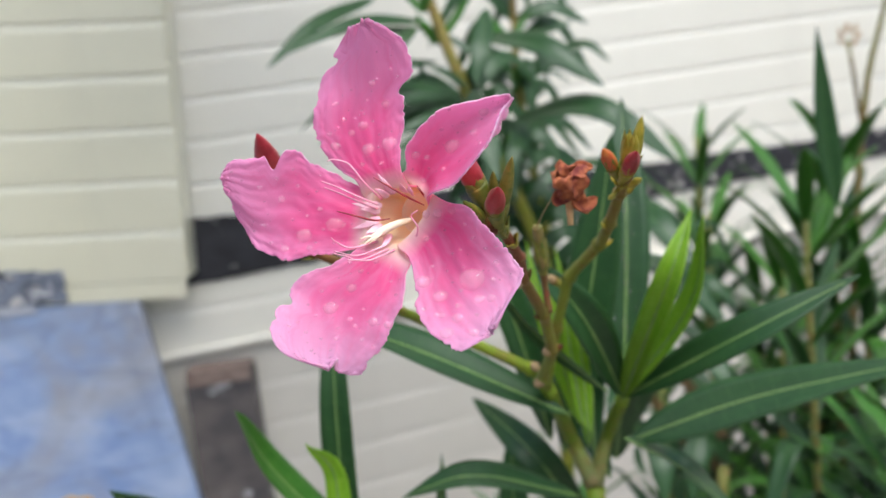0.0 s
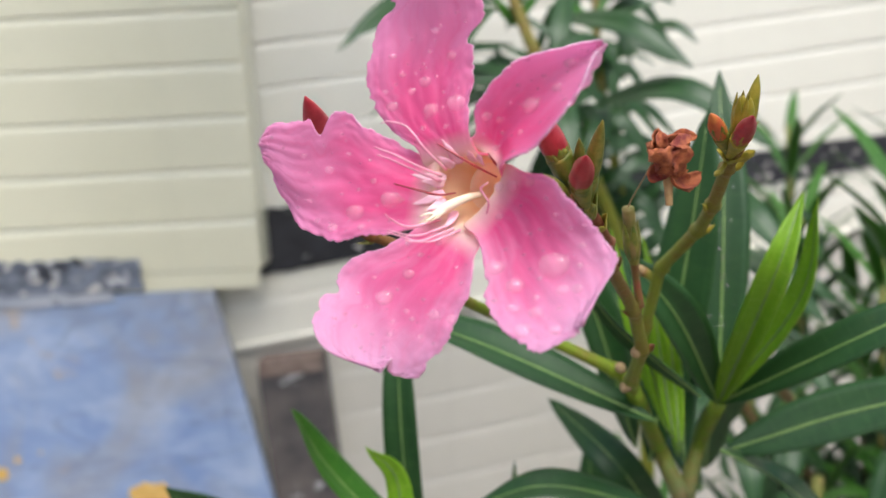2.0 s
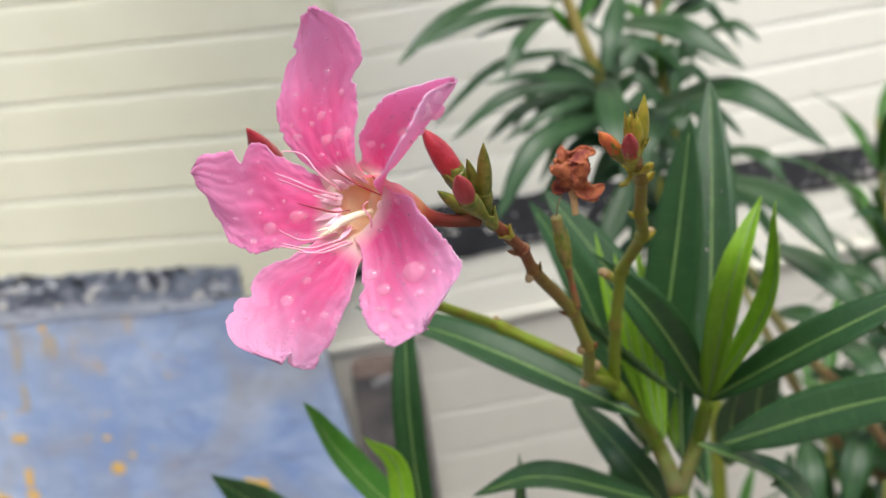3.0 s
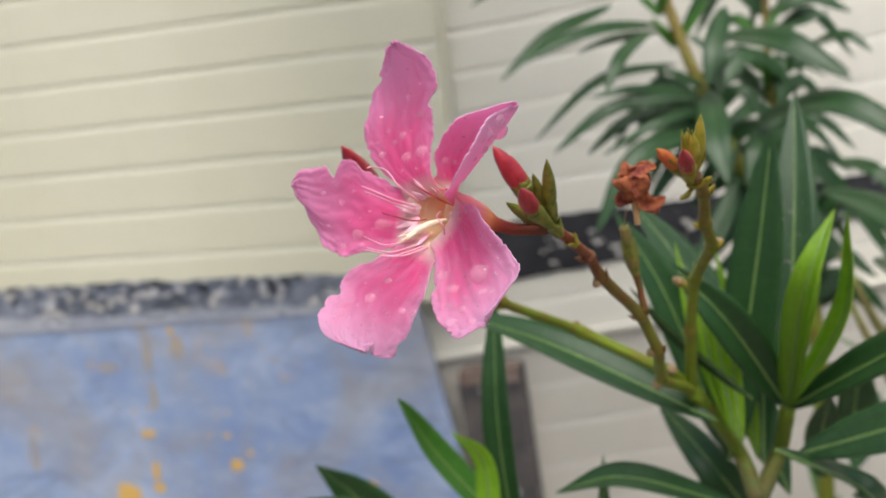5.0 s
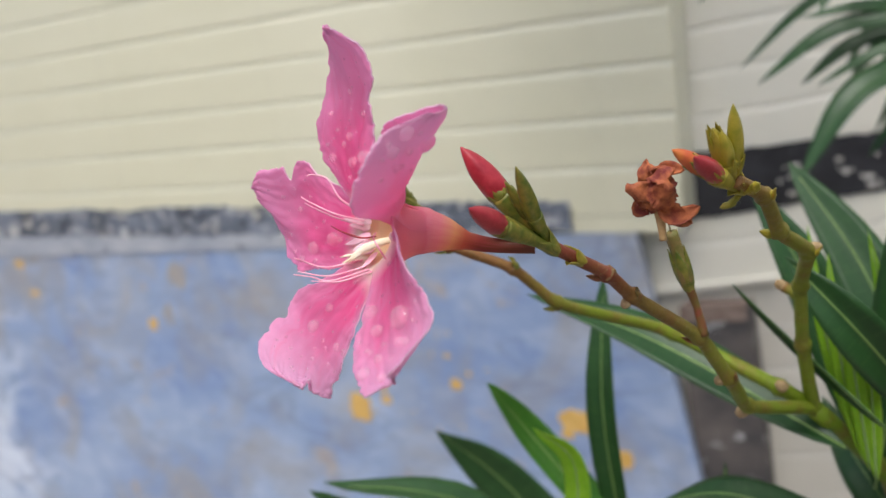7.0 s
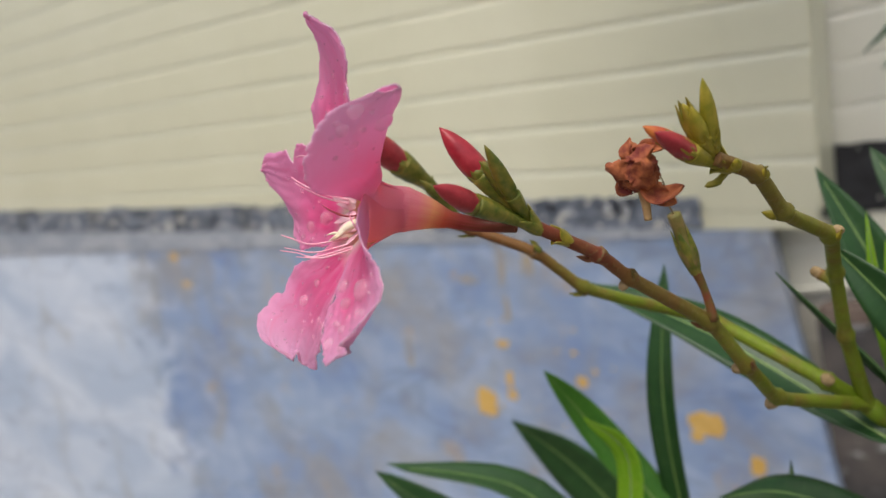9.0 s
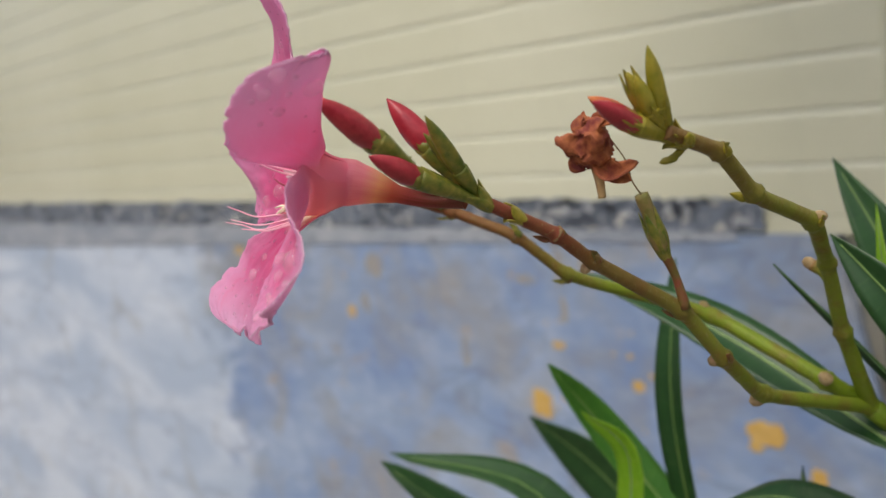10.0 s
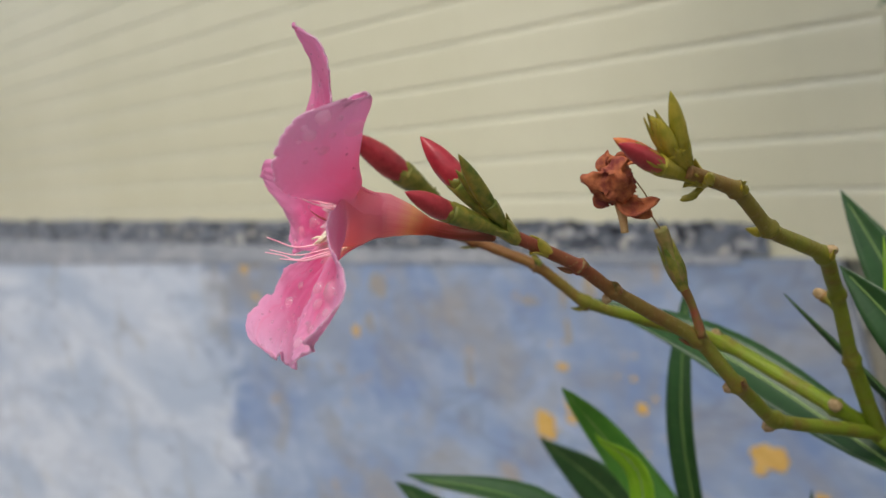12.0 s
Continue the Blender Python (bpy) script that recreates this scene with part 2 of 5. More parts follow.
SEPAL = simple("sepal_green", (0.085, 0.125, 0.010), (0.27, 0.23, 0.035), 380, 0.45)
SEPAL_LIME = simple("sepal_olive_yellow", (0.23, 0.22, 0.014), (0.38, 0.30, 0.03), 420, 0.45)
SEPAL_RED = simple("sepal_reddish", (0.15, 0.12, 0.022), (0.23, 0.065, 0.03), 380, 0.5)
BUD_RED = simple("bud_red", (0.29, 0.012, 0.024), (0.45, 0.038, 0.05), 320, 0.38)
BUD_ORANGE = simple("bud_orange", (0.62, 0.20, 0.04), (0.50, 0.10, 0.035), 260, 0.5)
POD = simple("spent_calyx", (0.13, 0.135, 0.02), (0.26, 0.18, 0.06), 330, 0.6)
WITHERED = simple("withered_petal", (0.17, 0.024, 0.016), (0.52, 0.17, 0.055), 300, 0.75, 0.8, 0.0008)
STRAW = simple("dry_straw", (0.42, 0.26, 0.10), (0.5, 0.33, 0.15), 500, 0.8)
CREAMY = simple("anther_cream", (0.93, 0.78, 0.52), (0.94, 0.86, 0.66), 500, 0.6)
FILAMENT = simple("filament_pink", (0.90, 0.34, 0.48), (0.93, 0.56, 0.64), 500, 0.5)
CORONA = simple("corona_cream", (0.95, 0.50, 0.62), (0.96, 0.66, 0.70), 400, 0.55)
STREAK = simple("throat_streak", (0.28, 0.02, 0.03), (0.40, 0.04, 0.04), 500, 0.5)


def tube_material(name, tissue, veins, *stops):
    m, n, b = material(name, 0.42, 0.4)
    c = ramp(n, uv_channel(n, 0), *stops)
    f = noise_of(n, coords(n, (1.5, 22, 1), "UV"), 2.0, 4, 0.6)
    c = mix(n, ramp(n, f, (0.45, grey(0)), (0.7, grey(0.32))), c, veins)
    thin_tissue(n, b, c, tissue)
    return m


TUBE_OUT = tube_material("corolla_tube", 0.5, (0.80, 0.12, 0.20), (0, (0.96, 0.38, 0.48)), (0.27, (0.96, 0.38, 0.47)), (0.42, (0.95, 0.37, 0.42)), (0.53, (0.90, 0.50, 0.24)), (0.62, (0.62, 0.16, 0.09)), (0.72, (0.34, 0.07, 0.05)), (1, (0.20, 0.09, 0.04)))
TUBE_IN = tube_material("corolla_throat", 0.6, (0.97, 0.78, 0.46), (0, (0.99, 0.95, 0.70)), (0.4, (0.99, 0.93, 0.58)), (1, (0.98, 0.85, 0.40)))


def water():
    m, n, b = material("water", 0.02)
    # partly opaque pale pink: imitates the sky light that brightens the drops
    b.inputs["Transmission Weight"].default_value = 0.85
    b.inputs["IOR"].default_value = 1.33
    b.inputs["Base Color"].default_value = (1.0, 0.84, 0.91, 1)
    return m


WATER = water()


# ---------------------------------------------------------------- mesh helpers
def mesh_of(name, verts, faces, mat, uvs=None, smooth=True):
    me = bpy.data.meshes.new(name)
    me.from_pydata([tuple(v) for v in verts], [], faces)
    me.materials.append(mat)
    if uvs is not None:
        layer = me.uv_layers.new(name="UVMap")
        for lp in me.loops:
            layer.data[lp.index].uv = uvs[lp.vertex_index]
    if smooth:
        me.polygons.foreach_set("use_smooth", [True] * len(me.polygons))
    me.update()
    return me


def put(name, me, parent=None, label=""):
    """Links a mesh given in world coordinates, as a part where a parent is given."""
    ob = new(name, me)
    if parent is not None:
        ob.parent = parent
        if parent.type == "EMPTY":
            ob.location = -parent.location
    return tagged(ob, label) if label else ob


def thing(name, at, label, category, group=""):
    e = new(name)
    e.location = at
    e.empty_display_size = 0.01
    return tagged(e, label, category, group)


def part(name, bm, mat, parent, label=""):
    me = bpy.data.meshes.new(name)
    bm.to_mesh(me)
    bm.free()
    me.materials.append(mat)
    return put(name, me, parent, label)


def spline(points, count):
    """Smooth line through points, count samples."""
    p = [Vector(q) for q in points]
    p = [2 * p[0] - p[1], *p, 2 * p[-1] - p[-2]]
    out = []
    spans = len(p) - 3
    for i in range(count):
        t = spans * i / (count - 1)
        k = min(int(t), spans - 1)
        t -= k
        a, b, c, d = p[k:k + 4]
        out.append(0.5 * (2 * b + (c - a) * t + (2 * a - 5 * b + 4 * c - d) * t * t + (3 * b - a - 3 * c + d) * t ** 3))
    return out


def lerp_list(values, t):
    x = t * (len(values) - 1)
    k = min(int(x), len(values) - 2)
    return values[k] + (values[k + 1] - values[k]) * (x - k)


def tube(name, points, radii, mat, parent, label="", sides=10, per=6, knots=0.0, cap=True, angular=False):
    """A round stem through points; knots swells it at each of them; angular keeps its stretches straight."""
    n = per * (len(points) - 1) + 1
    line = spline(points, n)
    if angular:
        p = [Vector(q) for q in points]
        bent = [p[0]]
        for a, b in zip(p, p[1:]):
            bent += [a + (b - a) * 0.12, a + (b - a) * 0.5, a + (b - a) * 0.88]
        bent.append(p[-1])
        n = per * len(p) + per + 1
        line = spline(bent, n)
        marks = [min(range(n), key=lambda i: (line[i] - q).length) for q in p]
    verts, faces, uvs = [], [], []
    side = Vector((0.3, 0.2, 0.93))
    for i, c in enumerate(line):
        d = (line[min(i + 1, n - 1)] - line[max(i - 1, 0)]).normalized()
        side = (side - side.dot(d) * d).normalized()
        other = d.cross(side)
        r = lerp_list(radii, i / (n - 1))
        if knots and 0 < i < n - 1:
            near = min(abs(i - q) for q in marks) if angular else abs(((i + per / 2) % per) - per / 2)
            r *= 1 + knots * max(0, 1 - near / 1.6)
        for k in range(sides):
            a = 2 * math.pi * k / sides
            w = 1 + 0.06 * noise.noise(c * 400 + Vector((k, 0, 0)))
            verts.append(c + r * w * (math.cos(a) * side + math.sin(a) * other))
            uvs.append((i / (n - 1), k / sides))
    for i in range(n - 1):
        for k in range(sides):
            a, b = i * sides + k, i * sides + (k + 1) % sides
            faces.append((a, b, b + sides, a + sides))
    if cap:
        faces.append(tuple(range(sides))[::-1])
        faces.append(tuple(range((n - 1) * sides, n * sides)))
    return put(name, mesh_of(name, verts, faces, mat, uvs), parent, label)


def lathe(name, base, tip, profile, mat, parent, label="", sides=14, twist=0.0, ridge=0.0, bend=(0, 0, 0)):
    """A pointed body turned round the line from base to tip; profile: radii along it."""
    base, tip = Vector(base), Vector(tip)
    axis = tip - base
    d = axis.normalized()
    s = d.orthogonal().normalized()
    o = d.cross(s)
    n = 18
    verts, faces, uvs = [], [], []
    for i in range(n):
        t = i / (n - 1)
        c = base + axis * t + Vector(bend) * math.sin(math.pi * t)
        r = lerp_list(profile, t)
        for k in range(sides):
            a = 2 * math.pi * k / sides + twist * t
            rr = r * (1 + ridge * math.cos(5 * (2 * math.pi * k / sides)))
            verts.append(c + rr * (math.cos(a) * s + math.sin(a) * o))
            uvs.append((t, k / sides))
    for i in range(n - 1):
        for k in range(sides):
            a, b = i * sides + k, i * sides + (k + 1) % sides
            faces.append((a, b, b + sides, a + sides))
    faces.append(tuple(range(sides))[::-1])
    faces.append(tuple(range((n - 1) * sides, n * sides)))
    return put(name, mesh_of(name, verts, faces, mat, uvs), parent, label)


def blade_mesh(name, base, mid, tip, width, facing, mat, fold=0.25, widest=0.42, wave=0.0, rows=16, blunt=0.9, cols=6, thick=0.00035):
    """A lance-shaped leaf blade, slightly folded along its rib, with two skins."""
    line = spline((base, mid, tip), rows + 1)
    verts, faces, uvs = [], [], []
    power = math.log(0.5) / math.log(widest)
    ribs = []
    for skin in (0, 1):
        for i, c in enumerate(line):
            t = i / rows
            d = (line[min(i + 1, rows)] - line[max(i - 1, 0)]).normalized()
            f = Vector(facing)
            f = (f - f.dot(d) * d).normalized()
            s = d.cross(f)
            w = 0.5 * width * max(math.sin(math.pi * t ** power), 0.0) ** blunt + 0.0004 * (1 - t)
            for k in range(cols + 1):
                v = 2 * k / cols - 1
                ripple = wave * width * math.sin(9 * t + 2.2 * v) * abs(v)
                p = c + v * w * s + (abs(v) * w * fold + ripple - (0.15 * w * fold) - skin * thick) * f
                verts.append(p)
                uvs.append((t, k / cols))
            if skin == 0:
                ribs.append(c - 0.15 * w * fold * f)
    row = cols + 1
    size = (rows + 1) * row
    for i in range(rows):
        for k in range(cols):
            a = i * row + k
            faces.append((a, a + 1, a + row + 1, a + row))
            faces.append((a + size, a + row + size, a + row + 1 + size, a + 1 + size))
    for i in range(rows):
        a, b = i * row, i * row + cols
        faces.append((a, a + row, a + row + size, a + size))
        faces.append((b, b + size, b + row + size, b + row))
    return mesh_of(name, verts, faces, mat, uvs), ribs


def leaf(plant, base, mid, tip, width, facing=(0, -1, 0.35), mat=None, label="", rib=True, **shape):
    mat = mat or LEAF
    me, ribs = blade_mesh("leaf", base, mid, tip, width, facing, mat, **shape)
    ob = put("leaf", me, plant, label)
    if rib:
        tube("midrib", ribs[::3], [0.0005, 0.00045, 0.0003, 0.00015], RIB, ob, sides=6, per=3)
    return ob


def midway(a, b, lift=(0, 0, 0), t=0.5):
    return Vector(a) * (1 - t) + Vector(b) * t + Vector(lift)


# ---------------------------------------------------------------- ground and walls
def box_mesh(name, x0, x1, y0, y1, z0, z1, mat, bevel=0.0):
    bm = bmesh.new()
    bmesh.ops.create_cube(bm, size=1)
    for v in bm.verts:
        v.co = ((x0 + x1) / 2 + v.co.x * (x1 - x0), (y0 + y1) / 2 + v.co.y * (y1 - y0), (z0 + z1) / 2 + v.co.z * (z1 - z0))
    if bevel:
        bmesh.ops.bevel(bm, geom=bm.edges[:], offset=bevel, segments=2, profile=0.5, affect="EDGES")
    me = bpy.data.meshes.new(name)
    bm.to_mesh(me)
    bm.free()
    me.materials.append(mat)
    return me


def slat_mesh(name, length, pitch, mat):
    """One cladding slat along x, its front at y = 0: a flat face with a rounded upper lip that falls back into a narrow joint."""
    prof = [(0.0060, 0.0), (0.0006, 0.0002), (0.0, 0.0009), (0.0, pitch * 0.4), (0.0, pitch - 0.0110), (0.0004, pitch - 0.0075),
            (0.0013, pitch - 0.0040), (0.0024, pitch - 0.0014), (0.0030, pitch - 0.0006), (0.0060, pitch - 0.0004)]
    verts = [(x, y, z) for x in (0, length) for y, z in prof]
    k = len(prof)
    faces = [(i, i + k, i + 1 + k, i + 1) for i in range(k - 1)]
    faces += [tuple(range(k))[::-1], tuple(range(k, 2 * k)), (k - 1, 2 * k - 1, k, 0)]
    me = mesh_of(name, verts, faces, mat, smooth=False)
    return me


GROUND = -0.6
ground = tagged(new("ground", box_mesh("ground", -60, 60, -60, 60, -0.9, GROUND, SOIL)), "bare brown earth beside the wall", "ground", kind="structure")

WALL_Y, EDGE_X, LOW_Z, PITCH = 1.150, -0.255, 1.023, 0.0655
wall_left = tagged(new("wall_left", box_mesh("wall_left", -11.0, EDGE_X, WALL_Y + 0.0088, WALL_Y + 0.055, LOW_Z + 0.004, 2.55, CREAM)), "cream plastic slat cladding with faint rain stains", "wall", kind="structure")
long_slat = slat_mesh("slat", 10.744, PITCH, CREAM)
for i in range(23):
    s = new("slat", long_slat)
    s.parent = wall_left
    s.location = (-11.0, WALL_Y, LOW_Z + i * PITCH)
foot = new("foot_trim", box_mesh("foot_trim", -11.0, EDGE_X - 0.004, WALL_Y + 0.001, WALL_Y + 0.02, 0.9985, LOW_Z - 0.0005, CREAM, 0.001))
foot.parent = wall_left
corner = new("corner_trim", box_mesh("corner_trim", EDGE_X - 0.001, EDGE_X + 0.002, WALL_Y + 0.0012, WALL_Y + 0.058, LOW_Z, 2.55, CREAM, 0.001))
corner.parent = wall_left

# the second wall runs back a little and its cladding climbs slightly
YAW, SLOPE = radians(12), 0.092
ANCHOR = Vector((-0.26, 1.21, 0))
RIGHT = Matrix.Translation(ANCHOR) @ Matrix.Rotation(YAW, 4, "Z")
tilt = Matrix.Rotation(-math.atan(SLOPE), 4, "Y")

wall_right = tagged(new("wall_right", box_mesh("wall_right", -0.07, 3.2, 0.0148, 0.05, GROUND, 2.9, WHITE)), "off-white slat cladding with a black coated band", "wall", kind="structure")
wall_right.matrix_world = RIGHT
upper_slat = slat_mesh("slat", 3.2, 0.0565, WHITE)
lower_slat = slat_mesh("slat", 3.2, 0.0630, LOWER_SIDING)
for i in range(24):
    s = new("slat", upper_slat)
    s.parent = wall_right
    s.matrix_basis = Matrix.Translation((-0.066, 0, 0.9130 + i * 0.0565 - 0.066 * SLOPE)) @ tilt
for i in range(22):
    s = new("slat", lower_slat)
    s.parent = wall_right
    s.matrix_basis = Matrix.Translation((-0.066, 0.006, 0.9085 - (i + 1) * 0.0630 - 0.066 * SLOPE)) @ tilt
ledge = new("ledge_trim", box_mesh("ledge_trim", -0.066, 3.1, -0.007, 0.012, -0.004, 0.004, WHITE, 0.0015))
ledge.parent = wall_right
ledge.matrix_basis = Matrix.Translation((0, 0, 0.9105)) @ tilt

# out of view: a wall added behind the camera to hold back low sky light
wall_near = tagged(new("wall_near", box_mesh("wall_near", -11.0, 6.0, -3.3, -3.1, GROUND, 0.9, PLASTER)), "plain grey plaster wall added out of view to limit low sky light", "wall", kind="structure")
wall_back = tagged(new("wall_back", box_mesh("wall_back", -11.0, -0.34, 1.26, 1.32, GROUND, 2.5, PLASTER)), "grey plaster wall behind the board", "wall", kind="structure")


def ragged_strip(name, length, bottom, top, mat, seed, matrix, thick=0.0016, rough=0.35, climb=0.0):
    """A torn coat: a thin slab with an uneven outline; bottom and top are heights along it."""
    n = int(90 * length)
    rows = 5
    verts, faces = [], []
    for skin in (0, 1):
        for i in range(n + 1):
            t = i / n
            a = lerp_list(bottom, t)
            b = lerp_list(top, t)
            h = b - a
            e0 = noise.noise((t * length * 30, seed, 0)) * 0.10 + noise.noise((t * length * 110, seed, 3)) * 0.08
            e1 = noise.noise((t * length * 9, seed, 7)) * 0.16 + noise.noise((t * length * 80, seed, 9)) * 0.12
            for k in range(rows + 1):
                f = k / rows
                z = a + h * (f + rough * (e0 * (1 - f) + e1 * f))
                x = t * length + (0.004 * noise.noise((z * 300, seed, 1)) if i in (0, n) else 0)
                verts.append((x, -thick * (1 - skin) + (0.0007 * noise.noise((x * 200, z * 200, seed)) if skin == 0 else 0), z + climb * x))
    w = rows + 1
    size = (n + 1) * w
    for i in range(n):
        for k in range(rows):
            p = i * w + k
            faces.append((p, p + w, p + w + 1, p + 1))
        p = i * w
        faces.append((p, p + size, p + w + size, p + w))
        p = i * w + rows
        faces.append((p, p + w, p + w + size, p + size))
    me = mesh_of(name, verts, faces, mat, smooth=False)
    ob = new(name, me)
    ob.matrix_world = matrix
    return ob


band = ragged_strip("coated_band", 1.9, [1.002, 1.006, 1.004, 1.0, 1.0], [1.093, 1.068, 1.05, 1.045, 1.045], BITUMEN, 3.3, RIGHT @ Matrix.Translation((-0.02, -0.0022, 0)), climb=SLOPE)
flakes = random.Random(9)
CHIP = simple("bared_cladding", (0.50, 0.48, 0.43), (0.62, 0.60, 0.54), 90, 0.7)
chips = []
for k in range(8):
    n = 7
    ring = [(0.5 * flakes.uniform(0.55, 1.1) * math.cos(2 * math.pi * j / n), 0.5 * flakes.uniform(0.5, 1.0) * math.sin(2 * math.pi * j / n)) for j in range(n)]
    pts = [(x, y, z) for y in (-0.0012, 0.0006) for x, z in ring]
    chips.append(mesh_of("chip", pts, [tuple(range(n)), tuple(range(n, 2 * n))[::-1]] + [(j, (j + 1) % n, (j + 1) % n + n, j + n) for j in range(n)], CHIP, smooth=False))
for k in range(120):
    u = flakes.uniform(0.12, 1.5)
    ob = new("chip", chips[k % 8])
    ob.parent = band
    size = flakes.choice((0.004, 0.005, 0.006, 0.008, 0.012))
    c = 1.012 + flakes.betavariate(1.0, 1.3) * 0.045
    ob.matrix_basis = Matrix.LocRotScale(Vector((u, -0.0022, c + SLOPE * u)), Matrix.Rotation(flakes.uniform(-0.6, 0.6), 3, "Y").to_quaternion(), (size * flakes.uniform(1.0, 1.8), 1, size * 0.8))
tagged(band, "black bitumen band, flaking to white, on the cladding", "coating")
strip = ragged_strip("coated_strip", 10.4, [1.002] * 5, [1.100, 1.100, 1.092, 1.066, 1.046], TAPE, 8.1, Matrix.Translation((-10.807, WALL_Y - 0.0035, 0)), rough=1.0)
lower = ragged_strip("lower_coat", 10.36, [0.85, 0.85, 0.85, 0.855, 0.87, 0.887, 0.917, 0.957, 0.990], [1.003] * 3, UNDERCOAT, 5.7, Matrix())
lower.parent = strip
lower.location = (0, 0.0005, 0)
tagged(lower, "pale grey lower coat")
SPALL = simple("dark_spall", (0.018, 0.022, 0.028), (0.05, 0.055, 0.065), 90, 0.7)
spalls = [mesh_of("spall", [tuple(v.co) for v in me.vertices], [tuple(p.vertices) for p in me.polygons], SPALL, smooth=False) for me in chips]
for k in range(230):
    dark = k % 2
    ob = new("spall" if dark else "chip", (spalls if dark else chips)[k % 8])
    ob.parent = strip
    size = flakes.choice((0.004, 0.005, 0.007, 0.010, 0.014))
    x = -0.44 - flakes.betavariate(1.0, 2.2) * 2.6
    z = 1.004 + (0.010 + 0.034 * flakes.betavariate(2.0, 1.2) if dark else 0.04 * flakes.random())
    ob.matrix_basis = Matrix.LocRotScale(Vector((x + 10.807, -0.0022, z)), Matrix.Rotation(flakes.uniform(-0.6, 0.6), 3, "Y").to_quaternion(), (size * flakes.uniform(1.0, 2.0), 1, size * 0.8))
tagged(strip, "grey flaking coating strip along the cladding's foot", "coating")


# ---------------------------------------------------------------- blue board and post
def board():
    b = thing("board", (-1.8, 1.19, GROUND), "faded blue painted board with rust-yellow patches, standing against the wall", "board")
    verts = []
    for y in (1.148, 1.172):
        verts += [(-10.9, y, GROUND), (-0.015, y, GROUND), (-0.322, y, 0.998), (-10.9, y, 0.998)]
    me = mesh_of("panel", verts, [(0, 1, 2, 3), (7, 6, 5, 4), (0, 4, 5, 1), (1, 5, 6, 2), (2, 6, 7, 3), (3, 7, 4, 0)], BLUE, smooth=False)
    put("panel", me, b)
    edge = []
    for y in (1.1435, 1.150):
        edge += [(-0.043, y, GROUND), (-0.011, y, GROUND), (-0.318, y, 0.998), (-0.345, y, 0.998)]
    me = mesh_of("edge_strip", edge, [(0, 1, 2, 3), (7, 6, 5, 4), (0, 4, 5, 1), (1, 5, 6, 2), (2, 6, 7, 3), (3, 7, 4, 0)], BLUE, smooth=False)
    put("edge_strip", me, b, "pale blue strip along the board's edge")
    rng = random.Random(5)
    for x, z, w, h in [(-0.428, 0.722, 0.056, 0.036), (-0.816, 0.706, 0.042, 0.048), (-0.358, 0.671, 0.022, 0.028), (-0.761, 0.725, 0.020, 0.015), (-0.624, 0.762, 0.020, 0.017),
                       (-0.707, 0.972, 0.010, 0.011), (-0.634, 0.808, 0.011, 0.008), (-0.768, 0.812, 0.024, 0.012), (-0.763, 0.752, 0.012, 0.030), (-0.599, 0.781, 0.008, 0.008),
                       (-1.287, 0.829, 0.022, 0.024), (-1.667, 0.943, 0.028, 0.018), (-1.637, 0.881, 0.026, 0.012), (-0.443, 0.700, 0.020, 0.012)] + [(rng.uniform(-0.85, -0.55), rng.uniform(0.66, 0.86), rng.uniform(0.003, 0.005), rng.uniform(0.003, 0.005)) for k in range(10)]:
        n = 14
        pts = []
        for y in (1.1462, 1.1484):
            for k in range(n):
                a = 2 * math.pi * k / n
                c, s = math.cos(a), math.sin(a)
                q = max(abs(c), abs(s)) ** -0.7 * rng.uniform(0.82, 1.1)
                pts.append((x + 0.5 * w * q * c, y, z + 0.5 * h * q * s))
        f = [tuple(range(n)), tuple(range(n, 2 * n))[::-1]] + [(k, k + n, (k + 1) % n + n, (k + 1) % n) for k in range(n)]
        put("paint_patch", mesh_of("paint_patch", pts, f, RUST, smooth=False), b, "rust-yellow paint patch")
    for x, z, w, h in [(-0.757, 0.985, 0.030, 0.022), (-0.752, 0.945, 0.020, 0.085), (-0.700, 0.945, 0.030, 0.050), (-0.820, 0.918, 0.050, 0.020), (-0.750, 0.870, 0.016, 0.050),
                       (-1.20, 0.930, 0.060, 0.060), (-1.24, 0.850, 0.030, 0.050), (-1.62, 0.960, 0.060, 0.040), (-0.98, 0.780, 0.024, 0.070)]:
        n = 22
        pts = []
        for y in (1.1468, 1.1484):
            pts += [(x + 0.5 * w * q * math.cos(2 * math.pi * k / n), y, z + 0.5 * h * q * math.sin(2 * math.pi * k / n)) for k in range(n) for q in (0.82 + 0.45 * noise.noise((k * 0.9, x * 50, z * 50)),)]
        f = [tuple(range(n)), tuple(range(n, 2 * n))[::-1]] + [(k, k + n, (k + 1) % n + n, (k + 1) % n) for k in range(n)]
        put("rust_stain", mesh_of("rust_stain", pts, f, STAIN, smooth=False), b, "tan rust stain")


board()


